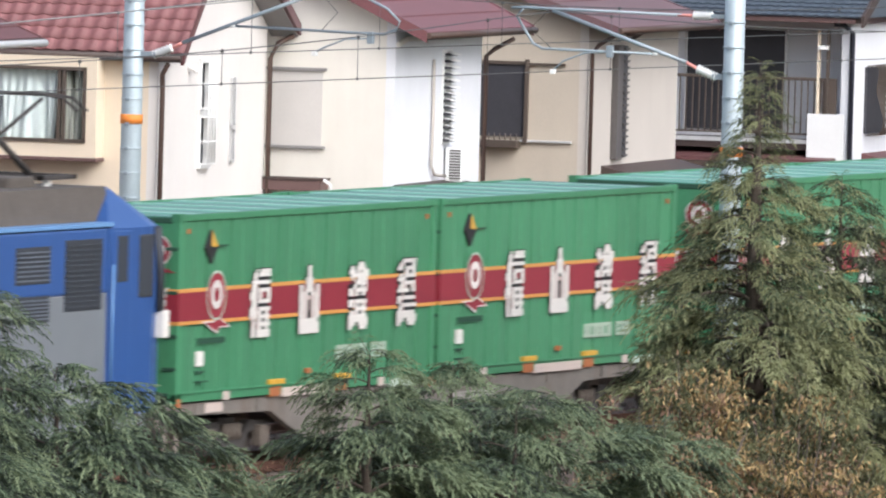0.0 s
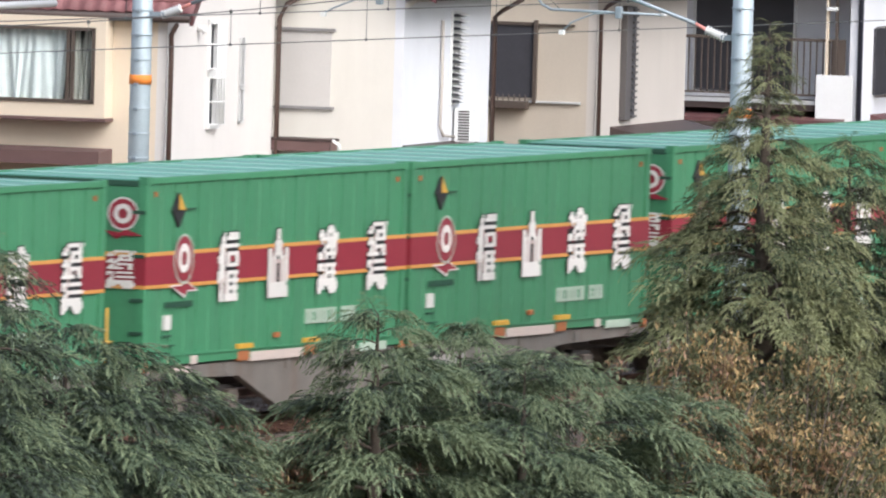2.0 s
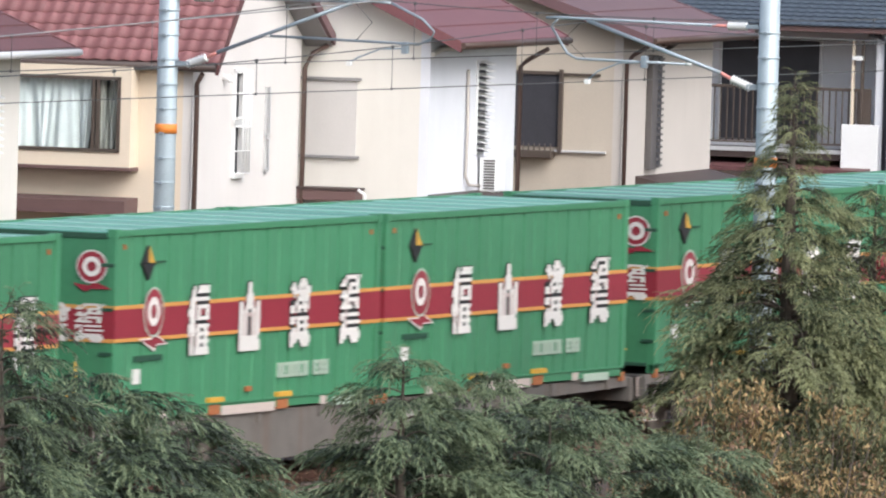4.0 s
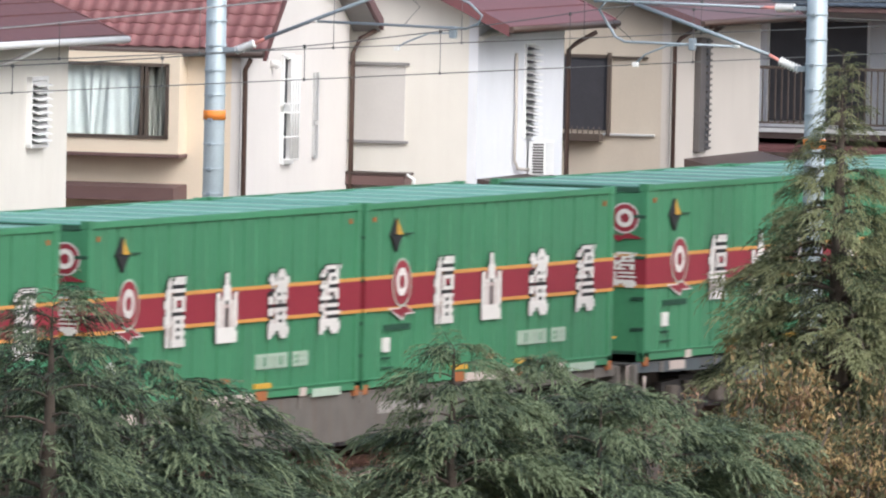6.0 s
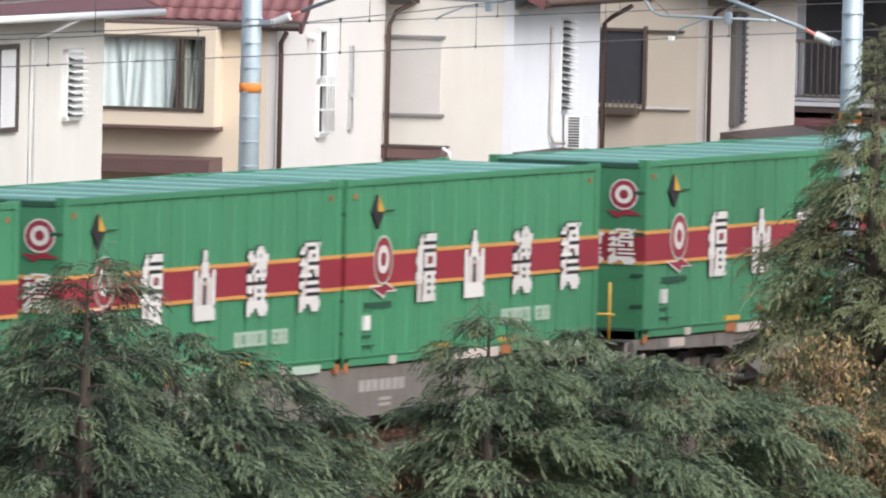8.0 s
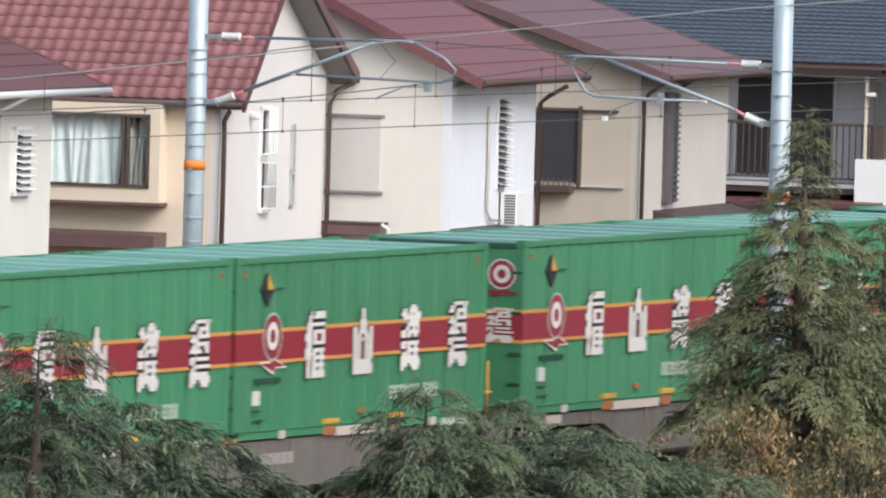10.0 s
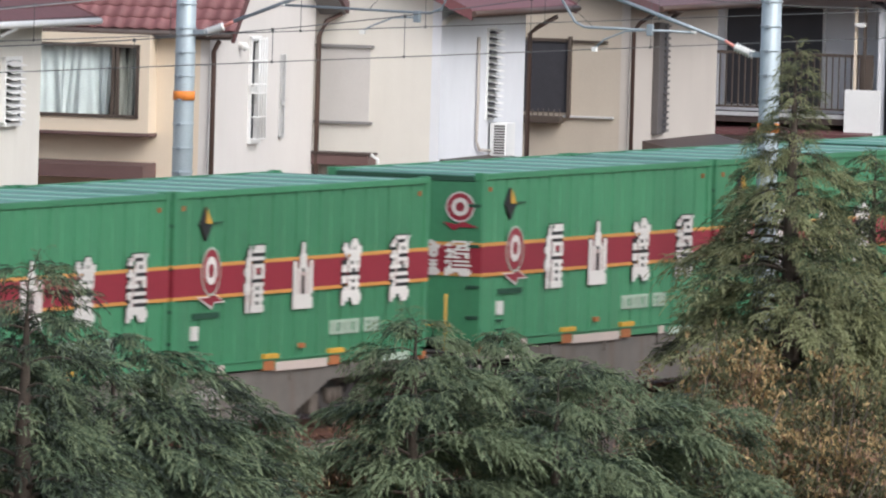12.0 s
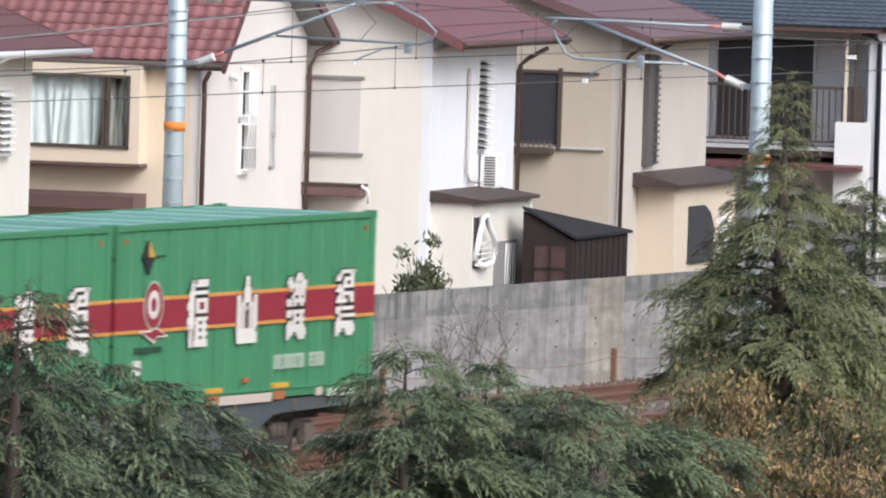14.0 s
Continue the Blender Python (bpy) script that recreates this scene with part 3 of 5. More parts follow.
    sd = part("stripe", boxes((0.0, CL, -0.004, y0, zs0, zs1)), RED, c, "red painted stripe")
    part("border", boxes((0.0, CL, -0.005, y0, zs0 - 0.05, zs0)), ORANGE, sd, "orange border")
    part("border", boxes((0.0, CL, -0.005, y0, zs1, zs1 + 0.05)), ORANGE, sd, "orange border")
    es = part("stripe", boxes((-0.004, 0.012, 0.0, CW, zs0, zs1)), RED, c, "red painted stripe")
    part("border", boxes((-0.005, 0.012, 0.0, CW, zs0 - 0.05, zs0)), ORANGE, es, "orange border")
    part("border", boxes((-0.005, 0.012, 0.0, CW, zs1, zs1 + 0.05)), ORANGE, es, "orange border")
    # the four block marks of the side, each with a dark edge behind it
    for k, x in enumerate((2.46, 4.25, 6.06, 7.88)):
        g = part("side_mark", mark(k, x + 0.05, 0.83, -0.010, 0.72, 0.95), WHITE, c, "white plate cut into blocks")
        part("mark_shadow", mark(k, x + 0.03, 0.845, -0.005, 0.74, 0.955, keep="#o."), BLACK, g, "dark edge")
        tagged(part("mark_pale", mark(k, x + 0.05, 0.83, -0.008, 0.72, 0.95, keep="."), FADED, g, "faded pale patch"), kind="stuff")
    for k in range(4):
        part("end_mark", mark(k, 0.57 + 0.5 * (3 - k), 1.08, -0.009, 0.42, 0.52, "x"), WHITE, c, "white plate cut into blocks")
    # round emblems with a zigzag under them
    em = part("emblem", disc(bmesh.new(), 1.31, -0.006, 1.46, 0.0, 0.325, 0.006), RED, c, "round red and white emblem")
    part("emblem_ring", disc(bmesh.new(), 1.31, -0.0125, 1.47, 0.10, 0.20, 0.004), WHITE, em, "white ring")
    part("emblem_edge", disc(bmesh.new(), 1.31, -0.010, 1.46, 0.315, 0.345, 0.004), PALE, em)
    part("emblem_zigzag", prism([(0.93, 1.09), (1.28, 1.09), (1.34, 1.16), (1.76, 1.03), (1.45, 1.03), (1.38, 0.96)], "y", -0.012, -0.006), RED, em)
    part("zigzag_edge", prism([(0.83, 1.11), (1.27, 1.11), (1.33, 1.19), (1.87, 1.01), (1.47, 1.01), (1.38, 0.92)], "y", -0.006, 0.0), WHITE, em)
    # the same emblem on the end, nearer the camera's corner
    ee = part("emblem", disc(bmesh.new(), -0.004, 0.35, 2.10, 0.0, 0.21, 0.006, "x"), RED, c, "round red and white emblem")
    part("emblem_ring", disc(bmesh.new(), -0.0105, 0.35, 2.10, 0.07, 0.135, 0.004, "x"), WHITE, ee, "white ring")
    part("emblem_edge", disc(bmesh.new(), -0.008, 0.35, 2.10, 0.205, 0.225, 0.004, "x"), WHITE, ee)
    part("emblem_zigzag", prism([(0.62, 1.87), (0.38, 1.84), (0.32, 1.90), (0.05, 1.80), (0.36, 1.80), (0.44, 1.75)], "x", -0.010, -0.003), RED, ee)
    # diamond placard, labels, stock number as bars
    dm = part("placard", prism([(0.90, 2.13), (1.11, 2.13), (1.11, 2.37)], "y", -0.008, 0.03), BLACK, c, "black and yellow diamond placard")
    part("placard_yellow", prism([(1.11, 2.14), (1.33, 2.13), (1.11, 2.37)], "y", -0.008, 0.03), YELLOW, dm)
    part("placard_foot", prism([(0.90, 2.125), (1.33, 2.125), (1.12, 1.89)], "y", -0.008, 0.03), BLACK, dm)
    part("placard_bar", boxes((1.36, 1.72, 0.0, 0.03, 2.13, 2.15)), GREEN_DARK, dm)
    part("white_label", boxes((0.70, 0.92, -0.008, 0.03, 0.50, 0.70)), WHITE, c, "white paper label")
    part("data_panel", boxes(*[(0.75 + 0.16 * i, 0.87 + 0.16 * i, -0.004, 0.03, 0.80, 0.88) for i in range(6)], (0.7, 0.95, -0.004, 0.03, 0.40, 0.43), (0.7, 1.1, -0.004, 0.03, 0.27, 0.29)), GREEN_DARK, c, "small dark lettering bars")["kind"] = "stuff"
    bars = []
    for i in range(10):
        if i != 6:
            a = 5.78 + 0.185 * i
            bars += [(a, a + 0.035, -0.004, 0.03, 0.43, 0.62), (a + 0.035, a + 0.13, -0.004, 0.03, 0.585, 0.625), (a + 0.035, a + 0.13, -0.004, 0.03, 0.42, 0.46)]
            if i % 3 != 1:
                bars += [(a + 0.095, a + 0.13, -0.004, 0.03, 0.46, 0.585)]
            if i > 6:
                bars += [(a + 0.035, a + 0.095, -0.004, 0.03, 0.505, 0.535)]
    part("stock_number", boxes(*bars), PALE, c, "pale bars of a stock number")["kind"] = "stuff"
    part("tie_point", boxes((4.62, 4.80, -0.02, 0.03, 0.27, 0.34), bevel=0.01), RUST, c, "small rusty tie point")
    # fork pockets with yellow lips and pale plates
    for x in (3.30, 5.72):
        part("pocket_lip", boxes((x, x + 0.52, -0.03, 0.05, 0.155, 0.225), bevel=0.01), YELLOW, c, "yellow fork pocket lip")
        part("fork_pocket", boxes((x + 0.02, x + 0.42, -0.006, 0.03, -0.01, 0.155)), RUST, c, "rusty fork pocket")
    part("side_plate", boxes((3.78, 5.66, -0.008, 0.05, -0.03, 0.10), bevel=0.006), PLATE, c, "pale plate between the fork pockets")
    for x in (1.65, 7.30):
        part("tie_block", boxes((x, x + 0.22, -0.016, 0.03, 0.0, 0.12), bevel=0.008), PLATE, c, "pinkish tie block")
    part("side_plate", boxes((7.75, 8.75, -0.008, 0.05, -0.03, 0.085), bevel=0.006), PALE, c, "pale plate")
    return c


def wheel(x, bogie):
    """Two wheels and the axle between them, one turning piece."""
    bm = bmesh.new()
    for y in (0.69, 1.80):
        tube([(x, y - 0.065, 0.43), (x, y + 0.065, 0.43)], 0.43, 24, bm)
        tube([(x, y - 0.1, 0.43), (x, y + 0.1, 0.43)], 0.12, 10, bm)
    tube([(x, 0.4, 0.43), (x, 2.1, 0.43)], 0.07, 8, bm)
    return part("wheelset", bm, BRAKE, bogie)


def bogie(x, w):
    bm = bmesh.new()
    for y in (0.30, 2.06):
        prism([(x - 1.25, 0.50), (x - 1.25, 0.62), (x - 0.55, 0.66), (x - 0.35, 0.40), (x + 0.35, 0.40), (x + 0.55, 0.66), (x + 1.25, 0.62), (x + 1.25, 0.50), (x + 0.6, 0.50), (x + 0.42, 0.26),
               (x - 0.42, 0.26), (x - 0.6, 0.50)], "y", y, y + 0.13, bm)
    box(bm, x - 0.3, x + 0.3, 0.4, 2.1, 0.45, 0.70)
    b = part("bogie", bm, WAGON_D, w, "dusty dark bogie")
    for d in (-0.95, 0.95):
        wheel(x + d, b)
        part("axle_box", boxes((x + d - 0.16, x + d + 0.16, 0.20, 0.36, 0.28, 0.58), bevel=0.03), BRAKE, b)
    for d in (-0.2, 0.0, 0.2):
        part("spring", tube([(x + d, 0.33, 0.40), (x + d, 0.33, 0.62)], 0.07, 10), BRAKE, b)
    return b


def wagon(steel, post):
    """Origin as for its first container; the deck lies at 1.0 m."""
    w = thing("container_wagon", pose(0, 0, 0), ("blue-grey" if steel is WAGON_B else "grey-brown") + " flat container wagon rolling on the near track", "wagon", "wagons of the train")
    x0, x1 = -0.25, 2 * CL + GAP + 0.25
    for y in (0.05, CW - 0.17):
        part("side_sill", prism([(x0, 0.84), (x0, 0.985), (x1, 0.985), (x1, 0.84), (15.5, 0.78), (14.05, 0.30), (4.95, 0.30), (3.5, 0.78)], "y", y, y + 0.12), steel, w, "deep grey side sill")
    part("deck", boxes((x0, x1, 0.18, CW - 0.18, 0.90, 0.975)), WAGON_D, w)
    part("centre_sill", boxes((x0 - 0.2, x1 + 0.2, 1.0, 1.5, 0.55, 0.9), bevel=0.02), WAGON_D, w)
    for x in (x0 - 0.1, x1):
        part("headstock", boxes((x, x + 0.1, 0.0, CW, 0.62, 0.97), bevel=0.015), WAGON, w)
        part("end_platform", boxes((x - 0.15, x + 0.25, 0.1, CW - 0.1, 0.955, 0.985), bevel=0.006), WAGON_D, w)
    for x, s in ((x0 - 0.2, -1), (x1 + 0.2, 1)):
        part("coupler", boxes((min(x, x + s * 0.2), max(x, x + s * 0.2), 1.10, 1.40, 0.74, 0.98), bevel=0.03), BRAKE, w)
        part("buffer_head", boxes((min(x + s * 0.2, x + s * 0.29), max(x + s * 0.2, x + s * 0.29), 1.02, 1.47, 0.70, 1.02), bevel=0.04), BRAKE, w)
    bogie(2.75, w)
    bogie(16.25, w)
    # steps, grips and end rails
    for y in (0.04, CW - 0.08):
        st = part("step", tube([(x0 - 0.05, y, 0.78), (x0 - 0.05, y, 0.32), (x0 + 0.38, y, 0.32), (x0 + 0.38, y, 0.78)], 0.022, 6), PLATE, w, "pale step iron")
        part("tread", boxes((x0 - 0.05, x0 + 0.38, y - 0.06, y + 0.06, 0.30, 0.325)), PLATE, st)
    part("grip", tube([(x0 - 0.12, 0.1, 0.95), (x0 - 0.17, 0.1, 0.95), (x0 - 0.17, 0.1, 0.68), (x0 - 0.12, 0.1, 0.68)], 0.018, 6), PLATE, w, "pale grip")
    part("end_rail", tube([(x0 - 0.10, 0.75, 0.97), (x0 - 0.10, 0.75, 1.75), (x0 - 0.10, 1.0, 1.78)], 0.022, 6), WAGON_D, w)
    part("hand_brake_post", tube([(x0 - 0.05, 0.42, 0.97), (x0 - 0.05, 0.42, 1.82)], 0.02, 6), post, w, "slim hand brake post")
    part("yellow_rail", tube([(x0 - 0.14, 0.30, 1.36), (x0 - 0.14, 1.15, 1.36)], 0.018, 6), YELLOW, w, "yellow hand rail")
    # equipment boxes between the bogies
    part("brake_box", boxes((6.3, 8.2, 0.12, 0.8, 0.30, 0.78), bevel=0.03), WAGON, w)
    part("air_tank", tube([(9.4, 0.5, 0.52), (11.2, 0.5, 0.52)], 0.2, 16), WAGON_D, w)
    part("data_plate", boxes(*[(10.25 + 0.24 * i, 10.45 + 0.24 * i, 0.04, 0.052, 0.64, 0.80) for i in range(7)]), DATA, w, "pale bars of faded lettering")["kind"] = "stuff"
    part("data_plate", boxes((10.95, 11.4, 0.04, 0.052, 0.50, 0.545), (10.95, 11.4, 0.04, 0.052, 0.42, 0.465)), DATA, w, "pale bars of faded lettering")["kind"] = "stuff"
    for i in range(9):
        part("rib", boxes((x0 + 1.0 + 2.2 * i, x0 + 1.08 + 2.2 * i, 0.02, 0.05, 0.82, 0.98)), WAGON, w)
    part("deck_plate", boxes((1.15, 1.75, 0.035, 0.05, 0.84, 0.97)), PLATE, w, "pale plate")
    return w


def locomotive():
    """Origin at the rear end of the body on the camera's side; the body runs towards -x."""
    lo = thing("electric_locomotive", pose(0, 0, 0), "blue and grey electric locomotive hauling the train", "locomotive")
    ln, w = 17.4, 2.8
    side = bmesh.new()
    box(side, -ln + 2.0, -2.05, 0.0, w, 0.95, 2.62, 0.02)
    part("lower_body", side, LGREY, lo, "grey lower body")
    part("upper_body", boxes((-ln + 2.0, -2.05, 0.0, w, 2.62, 3.5), bevel=0.04), LBLUE, lo, "blue upper body")
    part("cantrail", boxes((-ln + 1.2, -1.9, -0.02, w + 0.02, 3.51, 3.57), bevel=0.015), LSKIN, lo, "light blue roof edge")
    part("roof", prism([(0.25, 3.55), (0.38, 4.03), (w - 0.38, 4.03), (w - 0.25, 3.55)], "x", -ln + 1.35, -1.35), LROOF, lo, "dusty brown roof")
    for x0, x1, xe in ((-2.05, 0.0, -0.55), (-ln + 2.0, -ln, -ln + 0.55)):
        s = 1 if x1 > x0 else -1
        cab = bmesh.new()
        # plan of the cab narrows to its end, roof slopes down
        plan = [(x0, 0.0), (x1 - s * 0.45, 0.02), (x1, 0.12), (x1, w - 0.12), (x1 - s * 0.45, w - 0.02), (x0, w)]
        lo_v = [cab.verts.new((a, b, 0.95)) for a, b in plan]
        mid = [cab.verts.new((a, b, 2.5)) for a, b in plan]
        hi = [cab.verts.new((a if i in (0, 5) else a - s * 0.10, b, 3.48)) for i, (a, b) in enumerate(plan)]
        top = [cab.verts.new((x0 + s * 0.85, 0.42, 4.02)), cab.verts.new((x0 + s * 0.85, w - 0.42, 4.02))]
        for r0, r1 in ((lo_v, mid), (mid, hi)):
            for i in range(6):
                cab.faces.new((r0[i], r0[(i + 1) % 6], r1[(i + 1) % 6], r1[i]))
        cab.faces.new((hi[0], hi[1], top[0]))
        cab.faces.new((hi[1], hi[2], top[0]))
        cab.faces.new((hi[2], hi[3], top[1], top[0]))
        cab.faces.new((hi[3], hi[4], top[1]))
        cab.faces.new((hi[4], hi[5], top[1]))
        cab.faces.new((hi[5], hi[0], top[0], top[1]))
        cab.faces.new(lo_v[::-1])
        bmesh.ops.recalc_face_normals(cab, faces=cab.faces)
        cb = part("cab", cab, LBLUE, lo, "blue cab end")
        part("cab_window", boxes((min(x1 - s * 0.95, x1 - s * 0.46), max(x1 - s * 0.95, x1 - s * 0.46), -0.004, 0.06, 2.52, 3.38), bevel=0.03), LDARK, cb, "dark cab window")
        part("windscreen", boxes((min(x1 - s * 0.02, x1 + s * 0.012), max(x1 - s * 0.02, x1 + s * 0.012), 0.45, w - 0.45, 2.5, 3.3), bevel=0.01), LDARK, cb, "dark windscreen")
        part("corner_pillar", tube([(x1 - s * 0.12, 0.06, 2.30), (x1 - s * 0.10, 0.07, 2.9), (x1 - s * 0.28, 0.05, 3.46)], 0.07, 8), LDARK, cb, "black corner pillar")
        part("cab_door", boxes((min(x0 + s * 0.15, x0 + s * 0.8), max(x0 + s * 0.15, x0 + s * 0.8), -0.012, 0.05, 1.0, 3.45), bevel=0.02), LBLUE, cb)
        part("door_window", boxes((min(x0 + s * 0.3, x0 + s * 0.66), max(x0 + s * 0.3, x0 + s * 0.66), -0.018, 0.0, 2.75, 3.38), bevel=0.01), LDARK, cb)
        part("grab_rail", tube([(x0 + s * 0.08, -0.05, 1.1), (x0 + s * 0.08, -0.05, 3.0)], 0.018, 6), LSKIN, cb)
        part("white_plate", boxes((min(x1 - s * 0.16, x1 + s * 0.06), max(x1 - s * 0.16, x1 + s * 0.06), -0.03, 0.20, 1.95, 2.32), bevel=0.01), WHITE, cb, "white plate")
    for a, b, z0, z1, n in ((-3.5, -2.25, 2.40, 3.36, 13), (-5.15, -4.0, 2.80, 3.30, 7), (-5.15, -4.0, 2.28, 2.64, 6), (-8.6, -5.8, 2.40, 3.36, 13), (-12.0, -9.2, 2.40, 3.36, 13)):
        g = part("grille", boxes((a, b, -0.006, 0.02, z0, z1), bevel=0.006), LDARK, lo, "dark louvre grille")
        for i in range(n):
            z = z0 + 0.04 + (z1 - z0 - 0.06) * i / n
            part("slat", boxes((a + 0.03, b - 0.03, -0.022, 0.0, z, z + 0.022)), LSLAT if z1 < 3.31 else LDARK, g)
    for y in (0.02, w - 0.04):
        part("skirt", boxes((-ln + 0.6, -0.6, y, y + 0.03, 0.72, 0.96)), LGREY, lo)
    for x in (-3.2, -8.7, -14.2):
        bm = boxes((x - 1.6, x + 1.6, 0.3, 0.45, 0.3, 0.75), (x - 1.6, x + 1.6, w - 0.45, w - 0.3, 0.3, 0.75), bevel=0.03)
        bg = part("bogie", bm, WAGON_D, lo, "dark bogie")
        for d in (-1.25, 1.25):
            wh = bmesh.new()
            for y in (0.85, 1.95):
                tube([(x + d, y - 0.065, 0.56), (x + d, y + 0.065, 0.56)], 0.56, 24, wh)
            part("wheelset", wh, BRAKE, bg)
    for x, y, a, b, c2 in ((-2.6, 0.95, 0.9, 0.9, 0.22), (-4.1, 1.5, 0.5, 0.7, 0.32), (-7.5, 1.0, 2.4, 0.9, 0.25), (-11.5, 1.0, 2.0, 0.9, 0.25)):
        part("roof_box", boxes((x - a, x, y - 0.1, y + b, 3.94, 3.95 + c2), bevel=0.04), LROOF, lo)
    for x in (-1.75, -14.5):
        f = part("pantograph", boxes((x - 0.9, x + 0.3, 0.75, 0.85, 4.12, 4.18), (x - 0.9, x + 0.3, 1.95, 2.05, 4.12, 4.18), (x - 0.9, x - 0.82, 0.75, 2.05, 4.12, 4.18), (x + 0.2, x + 0.28, 0.75, 2.05, 4.12, 4.18)), WAGON_D, lo, "raised dark pantograph")
        for y in (0.85, 1.95):
            part("insulator", insulator(None, (x - 0.5, y, 3.94), (x - 0.5, y, 4.14)), PORC, f)
        part("lower_arm", tube([(x + 0.2, 1.4, 4.15), (x - 0.95, 1.4, 4.68)], 0.045, 8), WAGON_D, f)
        part("upper_arm", tube([(x - 0.95, 1.4, 4.68), (x - 0.15, 1.1, 5.2)], 0.028, 8), WAGON_D, f)
        part("upper_arm", tube([(x - 0.95, 1.4, 4.68), (x - 0.15, 1.7, 5.2)], 0.028, 8), WAGON_D, f)
        for d in (-0.16, 0.16):
            part("contact_strip", tube([(x - 0.15 + d, 0.5, 5.05), (x - 0.15 + d, 0.72, 5.22), (x - 0.15 + d, 1.0, 5.26), (x - 0.15 + d, 1.8, 5.26), (x - 0.15 + d, 2.08, 5.22), (x - 0.15 + d, 2.3, 5.05)], 0.022, 6), WAGON_D, f)
    return lo


TRAIN = []


def train():
    w0 = wagon(WAGON, YELLOW)
    w1 = wagon(WAGON_B, WAGON_D)
    c0 = container()
    lo = locomotive()
    TRAIN.append((lo, -0.75, -0.15, 0.0))
    for k in range(15):
        w = w0 if k == 0 else w1 if k == 3 else copy_thing(w1 if k in (7, 14) else w0, pose(0, 0, 0))
        TRAIN.append((w, PITCH * k + SHIFT[k], 0.0, 0.0))
        for j in range(2):
            c = c0 if k == j == 0 else copy_thing(c0, pose(0, 0, 0))
            TRAIN.append((c, PITCH * k + SHIFT[k] + j * (CL + GAP), 0.0, 1.0))


def motions():
    for ob, dx, y, z in TRAIN:
        walk(ob, [(t, pose(START + dx - SPEED * t, y, z)) for t in (0.0, 3.5, 7.0, 10.5, 14.0)])


# ---- houses beyond the wall; u runs along their fronts, v away from the track ----
ORIGIN = pose(36.881, 13.0, 0, 0, 0, 7.0)
GZ = -0.5


def uv_thing(name, label, category, group="", kind=""):
    return thing(name, ORIGIN.copy(), label, category, group, kind)


def wall_u(name, u, v0, v1, z0, z1, m, parent, t=0.16, holes=(), label=""):
    """A wall whose face looks towards -u, with rectangular openings (v0, v1, z0, z1) cut through it."""
    vs = sorted({v0, v1, *[h[0] for h in holes], *[h[1] for h in holes]})
    zs = sorted({z0, z1, *[h[2] for h in holes], *[h[3] for h in holes]})
    bm = bmesh.new()
    for a, b in zip(vs, vs[1:]):
        for c, d in zip(zs, zs[1:]):
            if not any(h[0] <= a and b <= h[1] and h[2] <= c and d <= h[3] for h in holes):
                box(bm, u, u + t, a, b, c, d)
    bmesh.ops.remove_doubles(bm, verts=bm.verts, dist=1e-5)
    return part(name, bm, m, parent, label)


def wall_v(name, v, u0, u1, z0, z1, m, parent, t=0.16, holes=(), label=""):
    us = sorted({u0, u1, *[h[0] for h in holes], *[h[1] for h in holes]})
    zs = sorted({z0, z1, *[h[2] for h in holes], *[h[3] for h in holes]})
    bm = bmesh.new()
    for a, b in zip(us, us[1:]):
        for c, d in zip(zs, zs[1:]):
            if not any(h[0] <= a and b <= h[1] and h[2] <= c and d <= h[3] for h in holes):
                box(bm, a, b, v, v + t, c, d)
    bmesh.ops.remove_doubles(bm, verts=bm.verts, dist=1e-5)
    return part(name, bm, m, parent, label)


def downpipe(pts, parent, m=None, r=0.045):
    p = part("downpipe", tube(pts, r, 8), m or BROWNPIPE, parent, "downpipe")
    return p


def frame_u(u, v0, v1, z0, z1, m, parent, t=0.05, d=0.06, mull=()):
    """A window frame in a wall that looks towards -u."""
    bm = boxes((u - d, u + 0.05, v0, v0 + t, z0, z1), (u - d, u + 0.05, v1 - t, v1, z0, z1), (u - d, u + 0.05, v0, v1, z0, z0 + t), (u - d, u + 0.05, v0, v1, z1 - t, z1),
               *[(u - d + 0.01, u + 0.05, v - t / 2, v + t / 2, z0, z1) for v in mull])
    return part("window_frame", bm, m, parent)


